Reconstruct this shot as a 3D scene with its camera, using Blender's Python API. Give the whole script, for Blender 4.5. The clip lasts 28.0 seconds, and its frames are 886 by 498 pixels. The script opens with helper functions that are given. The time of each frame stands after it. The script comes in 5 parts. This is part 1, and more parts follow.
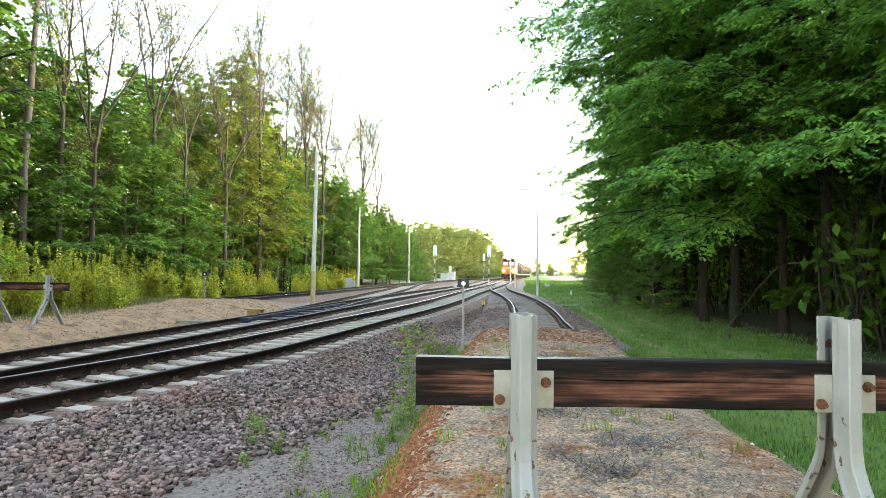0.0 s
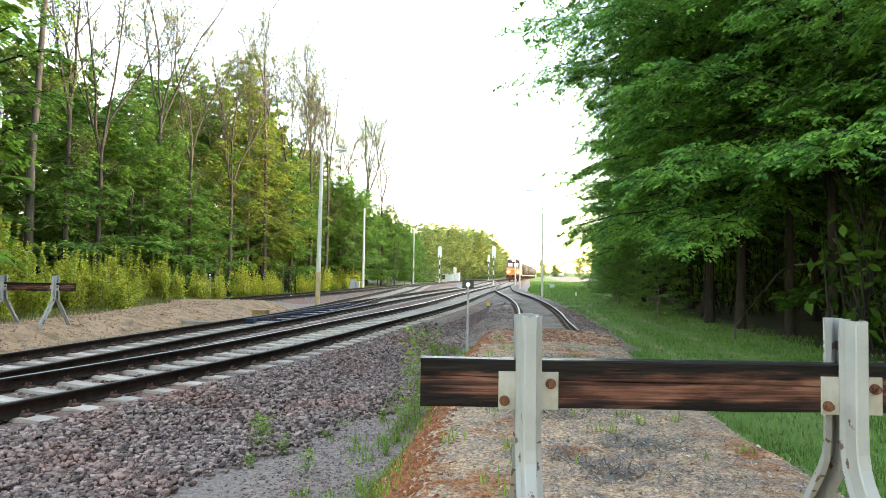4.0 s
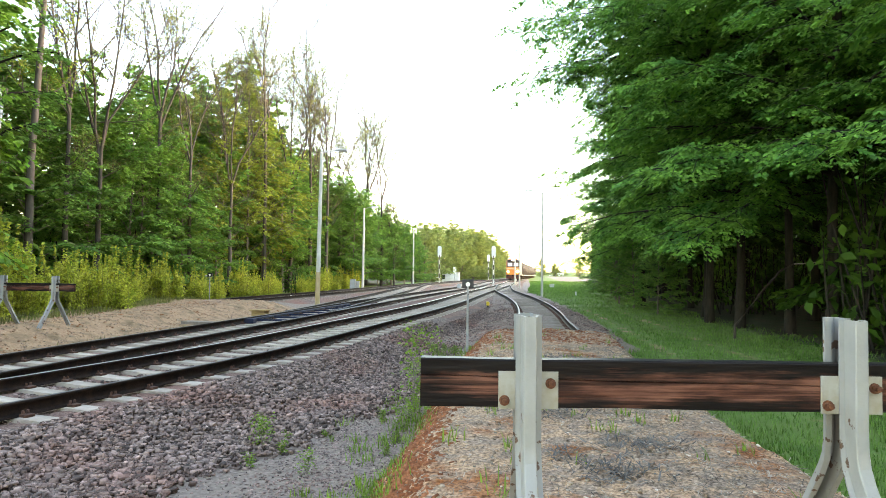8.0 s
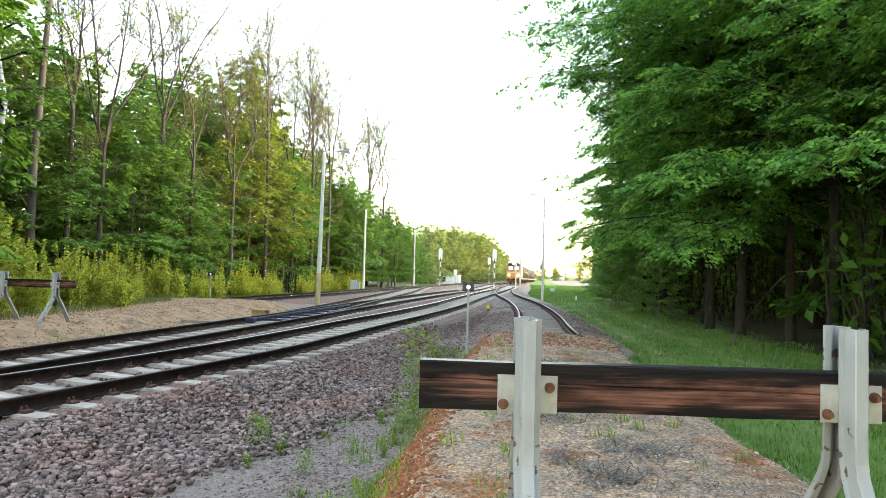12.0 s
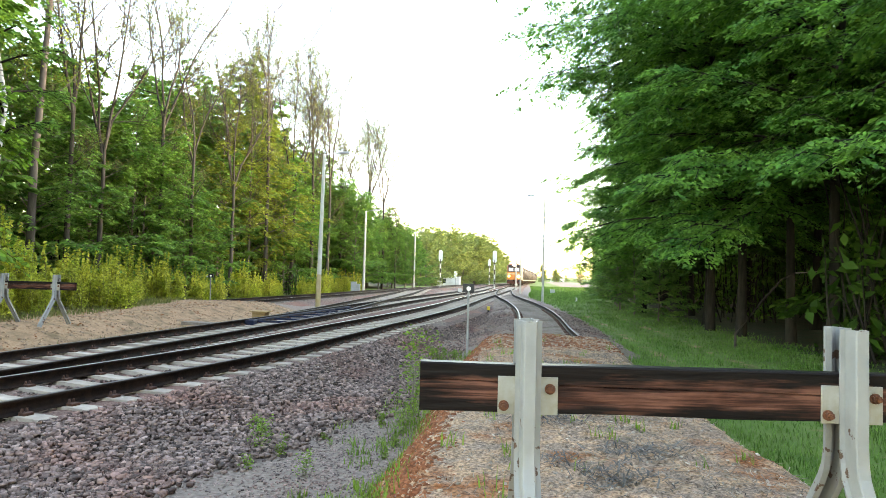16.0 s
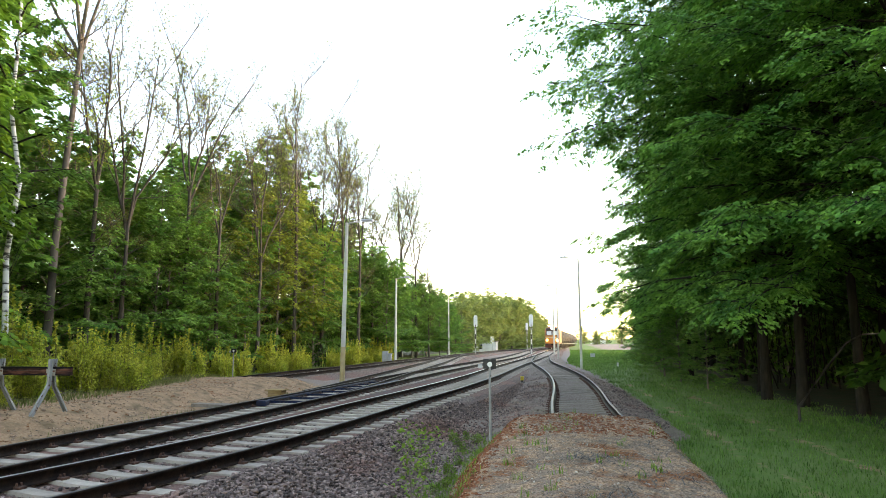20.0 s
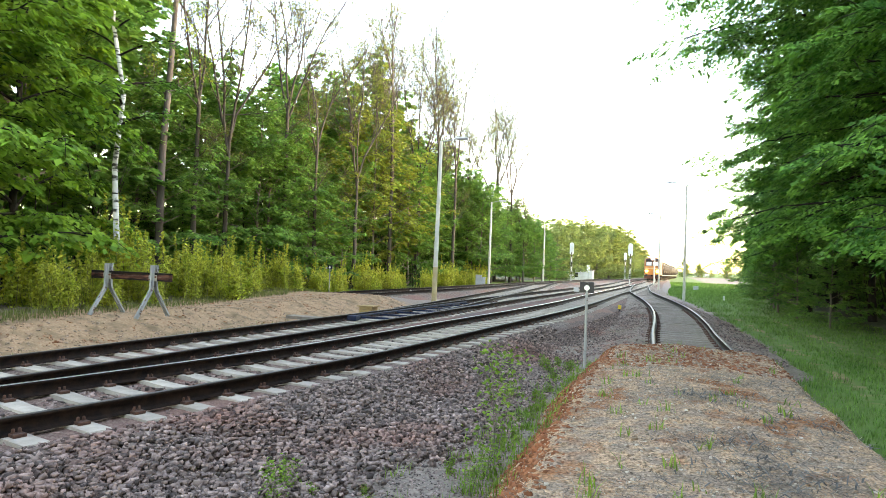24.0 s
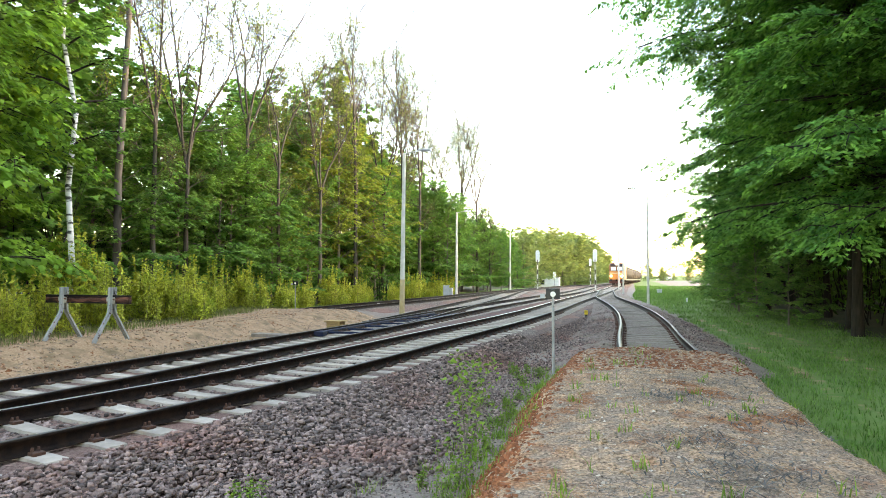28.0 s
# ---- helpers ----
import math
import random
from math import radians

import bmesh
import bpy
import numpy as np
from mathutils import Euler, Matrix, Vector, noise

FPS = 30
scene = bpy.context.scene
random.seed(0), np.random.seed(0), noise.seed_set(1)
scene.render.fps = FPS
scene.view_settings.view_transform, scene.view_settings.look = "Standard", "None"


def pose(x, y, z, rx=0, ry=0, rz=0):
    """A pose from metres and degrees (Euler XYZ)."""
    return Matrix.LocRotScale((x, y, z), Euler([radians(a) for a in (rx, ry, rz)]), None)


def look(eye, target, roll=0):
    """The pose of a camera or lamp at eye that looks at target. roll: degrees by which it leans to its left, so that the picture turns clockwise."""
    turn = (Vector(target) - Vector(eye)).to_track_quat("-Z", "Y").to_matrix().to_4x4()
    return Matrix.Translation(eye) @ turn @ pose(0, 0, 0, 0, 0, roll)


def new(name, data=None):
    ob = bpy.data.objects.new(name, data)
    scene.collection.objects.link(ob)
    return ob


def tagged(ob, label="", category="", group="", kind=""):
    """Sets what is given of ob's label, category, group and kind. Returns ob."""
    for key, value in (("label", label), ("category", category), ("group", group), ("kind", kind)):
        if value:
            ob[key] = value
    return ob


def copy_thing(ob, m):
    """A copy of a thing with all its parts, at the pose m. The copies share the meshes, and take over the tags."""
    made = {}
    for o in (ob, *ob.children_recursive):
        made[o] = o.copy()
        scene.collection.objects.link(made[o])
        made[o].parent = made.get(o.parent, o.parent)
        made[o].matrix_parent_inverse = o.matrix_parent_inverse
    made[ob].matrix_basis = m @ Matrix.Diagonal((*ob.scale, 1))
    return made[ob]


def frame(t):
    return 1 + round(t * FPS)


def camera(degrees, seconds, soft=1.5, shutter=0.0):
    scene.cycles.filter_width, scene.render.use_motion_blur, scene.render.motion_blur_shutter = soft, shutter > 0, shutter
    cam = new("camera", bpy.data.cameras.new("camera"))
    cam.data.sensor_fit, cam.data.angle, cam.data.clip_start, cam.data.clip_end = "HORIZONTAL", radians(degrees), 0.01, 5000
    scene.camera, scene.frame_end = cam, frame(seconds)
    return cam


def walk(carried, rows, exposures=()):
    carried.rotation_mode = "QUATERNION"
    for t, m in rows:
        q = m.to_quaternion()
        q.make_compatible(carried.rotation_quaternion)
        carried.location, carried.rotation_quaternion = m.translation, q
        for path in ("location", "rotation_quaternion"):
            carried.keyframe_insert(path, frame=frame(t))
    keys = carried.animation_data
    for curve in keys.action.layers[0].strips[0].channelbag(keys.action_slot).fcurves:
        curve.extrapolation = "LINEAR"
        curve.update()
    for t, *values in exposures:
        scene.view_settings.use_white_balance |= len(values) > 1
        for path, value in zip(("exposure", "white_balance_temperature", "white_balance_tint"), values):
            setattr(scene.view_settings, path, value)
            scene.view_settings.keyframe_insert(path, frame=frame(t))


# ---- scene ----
cam = camera(70.0, 28.0, 0.85)

# seconds, eye, (pitch, roll, yaw)
PATH = [
    (0, (-0.166, 0.570, 1.570), (1.85, 0.71, 0.74)),
    (0.5, (-0.166, 0.570, 1.570), (1.85, 0.72, 0.85)),
    (1, (-0.166, 0.570, 1.570), (1.85, 0.80, 1.23)),
    (1.5, (-0.166, 0.570, 1.570), (1.93, 0.74, 1.80)),
    (2, (-0.166, 0.570, 1.570), (1.95, 0.62, 1.54)),
    (2.5, (-0.166, 0.570, 1.570), (1.92, 0.70, 1.18)),
    (3, (-0.166, 0.570, 1.570), (1.92, 0.70, 1.15)),
    (3.5, (-0.166, 0.570, 1.570), (1.95, 0.77, 1.16)),
    (5.5, (-0.166, 0.570, 1.570), (1.86, 0.75, 1.21)),
    (6, (-0.166, 0.570, 1.570), (1.88, 0.78, 1.21)),
    (6.5, (-0.166, 0.570, 1.570), (1.88, 0.78, 1.21)),
    (7, (-0.166, 0.570, 1.570), (1.90, 0.78, 1.15)),
    (7.5, (-0.166, 0.570, 1.570), (1.90, 0.78, 1.15)),
    (8, (-0.166, 0.570, 1.570), (1.92, 0.70, 1.15)),
    (8.5, (-0.166, 0.570, 1.570), (1.93, 0.81, 1.15)),
    (9, (-0.166, 0.570, 1.570), (1.92, 0.90, 1.15)),
    (9.5, (-0.166, 0.570, 1.570), (2.12, 1.52, 1.20)),
    (10, (-0.166, 0.570, 1.570), (2.15, 1.48, 1.24)),
    (10.5, (-0.166, 0.570, 1.570), (2.18, 1.55, 1.30)),
    (11, (-0.166, 0.570, 1.570), (2.20, 1.50, 1.26)),
    (11.5, (-0.166, 0.570, 1.570), (2.26, 1.57, 1.20)),
    (12, (-0.166, 0.570, 1.570), (2.14, 1.57, 1.25)),
    (12.5, (-0.166, 0.570, 1.570), (2.03, 1.64, 1.26)),
    (14.5, (-0.166, 0.570, 1.570), (2.21, 1.49, 1.20)),
    (15, (-0.166, 0.570, 1.570), (2.23, 1.47, 1.19)),
    (15.5, (-0.166, 0.570, 1.570), (2.23, 1.48, 1.19)),
    (16, (-0.166, 0.570, 1.570), (2.28, 1.49, 1.27)),
    (16.5, (-0.166, 0.570, 1.570), (2.30, 1.48, 1.31)),
    (17, (-0.166, 0.570, 1.570), (2.31, 1.47, 1.32)),
    (17.5, (-0.166, 0.570, 1.570), (2.30, 1.48, 1.31)),
    (18, (-0.166, 0.570, 1.570), (2.24, 1.48, 1.20)),
    (18.5, (-0.119, 0.644, 1.658), (1.55, 2.60, 6.95)),
    (19, (-0.043, 0.790, 1.680), (4.87, 0.90, 9.65)),
    (19.5, (0.052, 1.20, 1.728), (6.93, 0.45, 8.14)),
    (20, (0.232, 1.88, 1.770), (8.08, -0.05, 4.64)),
    (20.5, (0.278, 2.27, 1.715), (8.45, 1.12, 0.02)),
    (21, (0.30, 2.69, 1.728), (9.38, 0.25, 4.01)),
    (21.5, (0.232, 2.85, 1.684), (2.62, 1.95, 10.36)),
    (22, (0.220, 2.888, 1.638), (0.46, 2.60, 12.47)),
    (22.5, (0.196, 2.863, 1.633), (0.57, 2.40, 13.30)),
    (24.5, (0.183, 2.827, 1.622), (1.49, 1.80, 12.89)),
    (25, (0.200, 2.863, 1.615), (1.80, 0.36, 10.11)),
    (25.5, (0.200, 2.863, 1.615), (2.22, -0.12, 10.08)),
    (26, (0.200, 2.863, 1.615), (2.26, -0.09, 10.12)),
    (26.5, (0.200, 2.863, 1.615), (2.17, 0.17, 10.10)),
    (27, (0.200, 2.863, 1.615), (2.22, 0.26, 10.11)),
    (27.5, (0.200, 2.863, 1.615), (2.15, 0.23, 10.25)),
    (28, (0.200, 2.863, 1.615), (2.35, 0.10, 10.23)),
]
# seconds, stops
EXPOSURES = [(0, 0.0), (19.6, 0.0), (20.0, -0.6), (20.4, -1.3), (20.7, -2.4), (21.0, -2.8), (21.2, -2.6), (21.4, -1.4), (21.6, -0.5), (21.9, 0.0), (28, 0.0)]
BASE = 3.85
walk(cam, [(t, pose(*e, 90 + a[0], 0, a[2]) @ pose(0, 0, 0, 0, 0, a[1])) for t, e, a in PATH], [(t, s + BASE, 9000 + 150 * s, 14 - 2 * s) for t, s in EXPOSURES])

# ---- light: evening sky, the low sun behind the wood on the right ----
SUN_EL, SUN_AZ = 13.0, 72.0
world = bpy.data.worlds.new("world")
scene.world = world
world.use_nodes = True
wn = world.node_tree
sky = wn.nodes.new("ShaderNodeTexSky")
sky.sky_type = "NISHITA"
sky.sun_disc = False
sky.sun_elevation, sky.sun_rotation = radians(SUN_EL), radians(SUN_AZ)
sky.air_density, sky.dust_density, sky.ozone_density = 1.0, 0.6, 1.4
bg = wn.nodes["Background"]
wn.links.new(sky.outputs[0], bg.inputs[0])
bg.inputs[1].default_value = 0.15
sun = new("sun", bpy.data.lights.new("sun", "SUN"))
sun.data.energy, sun.data.angle, sun.data.color = 0.5, radians(16), (1.0, 0.86, 0.68)
az, el = radians(SUN_AZ), radians(SUN_EL)
sun.matrix_basis = look((math.sin(az) * math.cos(el), math.cos(az) * math.cos(el), math.sin(el)), (0, 0, 0))


# ---- materials ----
def material(name, base, rough=0.7, metal=0.0, second=None, scale=6.0, detail=6.0, spread=(0.35, 0.65), bump=0.0, bump_scale=40.0,
             third=None, third_scale=0.7, third_at=(0.5, 0.7), random_value=0.0, island=0.0, translucent=0.0, coords="Object", stretch=None, gloss=None, speck=None):
    m = bpy.data.materials.new(name)
    m.use_nodes = True
    nt = m.node_tree
    n, l = nt.nodes, nt.links
    b = n["Principled BSDF"]
    b.inputs["Roughness"].default_value, b.inputs["Metallic"].default_value = rough, metal
    b.inputs["Specular IOR Level"].default_value = gloss if gloss is not None else (0.12 if rough >= 0.85 else 0.35)
    tc = n.new("ShaderNodeTexCoord")
    where = tc.outputs[coords]
    if stretch:
        mp = n.new("ShaderNodeMapping")
        mp.inputs["Scale"].default_value = stretch
        l.new(where, mp.inputs[0])
        where = mp.outputs[0]

    def noisy(s, d, lo, hi):
        t = n.new("ShaderNodeTexNoise")
        t.inputs["Scale"].default_value, t.inputs["Detail"].default_value, t.inputs["Roughness"].default_value = s, d, 0.6
        l.new(where, t.inputs["Vector"])
        r = n.new("ShaderNodeMapRange")
        r.inputs["From Min"].default_value, r.inputs["From Max"].default_value = lo, hi
        l.new(t.outputs["Fac"], r.inputs["Value"])
        return r.outputs[0]

    def blend(fac, a, c):
        x = n.new("ShaderNodeMix")
        x.data_type = "RGBA"
        l.new(fac, x.inputs[0])
        for k, v in ((6, a), (7, c)):
            if isinstance(v, tuple):
                x.inputs[k].default_value = (*v, 1)
            else:
                l.new(v, x.inputs[k])
        return x.outputs[2]

    col = base
    if second:
        col = blend(noisy(scale, detail, *spread), base, second)
    if third:
        col = blend(noisy(third_scale, 4, *third_at), col, third)
    if speck:
        dark, light = n.new("ShaderNodeMix"), noisy(speck[0], 3, 0.3, 0.7)
        dark.data_type, dark.blend_type = "RGBA", "MULTIPLY"
        dark.inputs[0].default_value = 1.0
        r = n.new("ShaderNodeMapRange")
        r.inputs["To Min"].default_value, r.inputs["To Max"].default_value = 1 - speck[1], 1 + speck[1]
        l.new(light, r.inputs["Value"])
        if isinstance(col, tuple):
            dark.inputs[6].default_value = (*col, 1)
        else:
            l.new(col, dark.inputs[6])
        l.new(r.outputs[0], dark.inputs[7])
        col = dark.outputs[2]
    if random_value or island:
        src = n.new("ShaderNodeNewGeometry").outputs["Random Per Island"] if island else n.new("ShaderNodeObjectInfo").outputs["Random"]
        k = island or random_value
        r = n.new("ShaderNodeMapRange")
        r.inputs["To Min"].default_value, r.inputs["To Max"].default_value = 1 - k, 1 + k
        l.new(src, r.inputs["Value"])
        h = n.new("ShaderNodeHueSaturation")
        l.new(r.outputs[0], h.inputs["Value"])
        if isinstance(col, tuple):
            h.inputs["Color"].default_value = (*col, 1)
        else:
            l.new(col, h.inputs["Color"])
        col = h.outputs[0]
    if isinstance(col, tuple):
        b.inputs["Base Color"].default_value = (*col, 1)
    else:
        l.new(col, b.inputs["Base Color"])
    if bump:
        t = n.new("ShaderNodeTexNoise")
        t.inputs["Scale"].default_value, t.inputs["Detail"].default_value = bump_scale, 5
        l.new(where, t.inputs["Vector"])
        u = n.new("ShaderNodeBump")
        u.inputs["Strength"].default_value, u.inputs["Distance"].default_value = bump, 0.02
        l.new(t.outputs["Fac"], u.inputs["Height"])
        l.new(u.outputs[0], b.inputs["Normal"])
    if translucent:
        tr = n.new("ShaderNodeBsdfTranslucent")
        if isinstance(col, tuple):
            tr.inputs["Color"].default_value = (*col, 1)
        else:
            l.new(col, tr.inputs["Color"])
        ms = n.new("ShaderNodeMixShader")
        ms.inputs[0].default_value = translucent
        out = n["Material Output"]
        l.new(b.outputs[0], ms.inputs[1])
        l.new(tr.outputs[0], ms.inputs[2])
        l.new(ms.outputs[0], out.inputs[0])
    return m


def beam_material():
    """Creosote-black timber, rubbed reddish brown in long patches along the middle of its face."""
    m = material("creosoted_wood", (0.005, 0.0042, 0.0045), 0.42, 0, (0.011, 0.0075, 0.007), 8, bump=0.3, bump_scale=9, stretch=(0.45, 1.5, 4.5), gloss=0.1)
    nt = m.node_tree
    n, l = nt.nodes, nt.links
    b = n["Principled BSDF"]
    black = b.inputs["Base Color"].links[0].from_socket
    tc = n.new("ShaderNodeTexCoord")
    sep = n.new("ShaderNodeSeparateXYZ")
    l.new(tc.outputs["Object"], sep.inputs[0])

    def tex(stretch, scale, detail):
        mp, t = n.new("ShaderNodeMapping"), n.new("ShaderNodeTexNoise")
        mp.inputs["Scale"].default_value = stretch
        t.inputs["Scale"].default_value, t.inputs["Detail"].default_value, t.inputs["Roughness"].default_value = scale, detail, 0.62
        l.new(tc.outputs["Object"], mp.inputs[0])
        l.new(mp.outputs[0], t.inputs["Vector"])
        return t.outputs["Fac"]

    def calc(op, a, c, d=None):
        q = n.new("ShaderNodeMath")
        q.operation = op
        for k, v in enumerate((a, c, d)):
            if v is None:
                continue
            if isinstance(v, float):
                q.inputs[k].default_value = v
            else:
                l.new(v, q.inputs[k])
        return q.outputs[0]

    def span(v, lo, hi):
        r = n.new("ShaderNodeMapRange")
        r.inputs["From Min"].default_value, r.inputs["From Max"].default_value = lo, hi
        l.new(v, r.inputs["Value"])
        return r.outputs[0]

    height = calc("ABSOLUTE", calc("ADD", sep.outputs["Z"], 0.008), 0.0)
    middle = calc("MULTIPLY", span(height, 0.090, 0.035), 0.24)
    patch = tex((0.9, 1.0, 6.0), 1.7, 5)
    grain = tex((0.5, 1.0, 22.0), 4.0, 6)
    worn = span(calc("ADD", calc("MULTIPLY_ADD", grain, 0.30, middle), patch), 0.76, 0.93)
    brown = n.new("ShaderNodeMix")
    brown.data_type = "RGBA"
    brown.inputs[6].default_value, brown.inputs[7].default_value = (0.055, 0.020, 0.014, 1), (0.165, 0.07, 0.048, 1)
    l.new(span(calc("MULTIPLY_ADD", grain, 0.5, calc("MULTIPLY", tex((1.0, 1.0, 5.0), 3.0, 4), 0.5)), 0.45, 0.6), brown.inputs[0])
    out = n.new("ShaderNodeMix")
    out.data_type = "RGBA"
    l.new(worn, out.inputs[0])
    l.new(black, out.inputs[6])
    l.new(brown.outputs[2], out.inputs[7])
    l.new(out.outputs[2], b.inputs["Base Color"])
    return m


def glow(name, color, strength):
    m = material(name, color, 0.4)
    b = m.node_tree.nodes["Principled BSDF"]
    b.inputs["Emission Color"].default_value, b.inputs["Emission Strength"].default_value = (*color, 1), strength
    return m


RUST = material("rusty_rail_steel", (0.009, 0.0065, 0.006), 0.65, 0.0, (0.024, 0.014, 0.010), 9, bump=0.3, bump_scale=60, gloss=0.06)
RAILTOP = material("worn_rail_head", (0.07, 0.06, 0.056), 0.5, 0.1, (0.035, 0.025, 0.02), 3, stretch=(1, 0.2, 1), gloss=0.3)
# Brighter, smoother rail head, used on one rail of the near main track.
BRIGHT_HEAD = material("bright_rail_head", (0.42, 0.40, 0.38), 0.3, 0.7, (0.30, 0.27, 0.25), 3, stretch=(1, 0.2, 1), gloss=0.5)
CONCRETE = material("sleeper_concrete", (0.45, 0.37, 0.305), 0.9, 0, (0.33, 0.28, 0.235), 5, third=(0.29, 0.225, 0.185), third_scale=3, third_at=(0.55, 0.75), bump=0.4, bump_scale=80, random_value=0.12)
OLD_CONCRETE = material("worn_sleeper_concrete", (0.26, 0.215, 0.175), 0.95, 0, (0.18, 0.145, 0.12), 6, bump=0.4, bump_scale=70, random_value=0.15)
STONE = material("ballast_stone", (0.104, 0.067, 0.056), 0.8, 0, (0.265, 0.185, 0.160), 12, third=(0.21, 0.105, 0.082), third_scale=0.4, third_at=(0.5, 0.7), island=0.75)
BALLAST = material("ballast_bed", (0.055, 0.038, 0.033), 0.95, 0, (0.24, 0.178, 0.15), 26, 8, (0.4, 0.6), third=(0.20, 0.105, 0.082), third_scale=0.25, third_at=(0.4, 0.65), bump=1.0, bump_scale=26, speck=(60, 0.4))
SOIL = material("sandy_soil", (0.39, 0.245, 0.155), 0.95, 0, (0.27, 0.19, 0.14), 5, 12, (0.44, 0.56), third=(0.27, 0.105, 0.045), third_scale=1.3, third_at=(0.53, 0.64), bump=1.0, bump_scale=55, speck=(38, 0.7))
GRAVEL = material("trodden_gravel", (0.14, 0.10, 0.084), 0.95, 0, (0.25, 0.19, 0.158), 18, 8, (0.4, 0.6), third=(0.15, 0.13, 0.085), third_scale=0.6, third_at=(0.55, 0.7), bump=0.8, bump_scale=45)
GALV = material("weathered_pale_steel_paint", (0.235, 0.235, 0.228), 0.55, 0.05, (0.29, 0.288, 0.275), 4, third=(0.10, 0.055, 0.035), third_scale=9, third_at=(0.605, 0.63), bump=0.1, bump_scale=50)
BEAM = beam_material()
BOLT = material("rusty_bolt", (0.20, 0.075, 0.035), 0.8, 0.3, (0.11, 0.045, 0.03), 60, bump=0.4, bump_scale=150)
PLATE = material("painted_steel_plate", (0.33, 0.32, 0.29), 0.6, 0.1, (0.25, 0.22, 0.16), 9)
POLE = material("pale_concrete_pole", (0.60, 0.585, 0.54), 0.8, 0, (0.50, 0.47, 0.40), 2.5, bump=0.15)
BLACK = material("black_paint", (0.02, 0.02, 0.022), 0.5, 0, (0.035, 0.033, 0.03), 10)
BARK = material("grey_brown_bark", (0.13, 0.108, 0.085), 0.95, 0, (0.20, 0.172, 0.138), 5, stretch=(2, 2, 0.4), bump=0.8, bump_scale=12, random_value=0.25)
GREY_BARK = material("dark_grey_bark", (0.062, 0.052, 0.044), 0.95, 0, (0.10, 0.086, 0.072), 5, stretch=(2, 2, 0.4), bump=0.8, bump_scale=12, random_value=0.2)
# Near-black bark: the dimness under the canopy is put into its colour.
SHADED_BARK = material("bark_with_canopy_shade", (0.017, 0.014, 0.011), 0.95, 0, (0.034, 0.028, 0.022), 5, stretch=(2, 2, 0.4), bump=0.8, bump_scale=12)


def leafy(name, a, c, tr=0.45):
    return material(name, a, 0.6, 0, c, 0.9, 4, (0.36, 0.62), island=0.4, translucent=tr, gloss=0.25)


# Deep and bright green patches imitate shaded gaps and lit sprays.
HORNBEAM = leafy("hornbeam_leaves", (0.046, 0.172, 0.031), (0.165, 0.36, 0.058), 0.47)
# Darker copy of the leaf green, with the wood's inner shade put in.
SHADED_LEAVES = leafy("leaves_darkened_for_shade", (0.035, 0.095, 0.012), (0.075, 0.16, 0.02))
SPRING = leafy("spring_leaves", (0.072, 0.20, 0.038), (0.19, 0.34, 0.065))
PALE = leafy("pale_young_leaves", (0.17, 0.175, 0.05), (0.11, 0.14, 0.035))
OLIVE = leafy("olive_young_leaves", (0.26, 0.30, 0.055), (0.18, 0.25, 0.038), 0.55)
MAPLE = leafy("maple_leaves", (0.11, 0.25, 0.03), (0.22, 0.36, 0.045), 0.5)
WILLOW = leafy("yellow_green_leaves", (0.50, 0.50, 0.08), (0.30, 0.38, 0.05), 0.55)
WEED = leafy("weed_leaves", (0.11, 0.21, 0.025), (0.18, 0.27, 0.035))
GRASS = leafy("grass_blades", (0.08, 0.18, 0.03), (0.135, 0.235, 0.05))


# ---- mesh tools ----
def mesh_of(name, verts, faces, mats, index=None, smooth=False):
    me = bpy.data.meshes.new(name)
    if isinstance(verts, np.ndarray) and isinstance(faces, np.ndarray):
        k = faces.shape[1]
        me.vertices.add(len(verts))
        me.vertices.foreach_set("co", np.ascontiguousarray(verts, np.float32).ravel())
        me.loops.add(faces.size)
        me.loops.foreach_set("vertex_index", np.ascontiguousarray(faces, np.int32).ravel())
        me.polygons.add(len(faces))
        me.polygons.foreach_set("loop_start", np.arange(0, faces.size, k, dtype=np.int32))
        me.update(calc_edges=True)
    else:
        me.from_pydata([tuple(v) for v in verts], [], [tuple(f) for f in faces])
    for m in mats if isinstance(mats, (list, tuple)) else [mats]:
        me.materials.append(m)
    if index is not None:
        me.polygons.foreach_set("material_index", np.asarray(index, np.int32))
    if smooth:
        me.polygons.foreach_set("use_smooth", np.ones(len(me.polygons), bool))
    me.update()
    return me


def finish(bm, name, mats, smooth=False):
    me = bpy.data.meshes.new(name)
    bmesh.ops.recalc_face_normals(bm, faces=bm.faces)
    bm.to_mesh(me)
    bm.free()
    for m in mats if isinstance(mats, (list, tuple)) else [mats]:
        me.materials.append(m)
    if smooth:
        me.polygons.foreach_set("use_smooth", np.ones(len(me.polygons), bool))
    return me


def part(name, bm, mat, parent, label="", smooth=False, at=None):
    """One mesh object under a thing, or under a part."""
    me = finish(bm, name, mat, smooth) if isinstance(bm, bmesh.types.BMesh) else bm
    ob = new(name, me)
    ob.parent = parent
    if at is not None:
        ob.matrix_basis = at
    if label:
        tagged(ob, label)
    return ob


def box(x0, x1, y0, y1, z0, z1, bev=0.0, bm=None):
    bm = bm or bmesh.new()
    r = bmesh.ops.create_cube(bm, size=1)["verts"]
    for v in r:
        v.co = Vector(((x0 + x1) / 2 + v.co.x * (x1 - x0), (y0 + y1) / 2 + v.co.y * (y1 - y0), (z0 + z1) / 2 + v.co.z * (z1 - z0)))
    if bev:
        es = list({e for v in r for e in v.link_edges})
        bmesh.ops.bevel(bm, geom=es, offset=bev, segments=2, affect="EDGES", profile=0.6)
    return bm


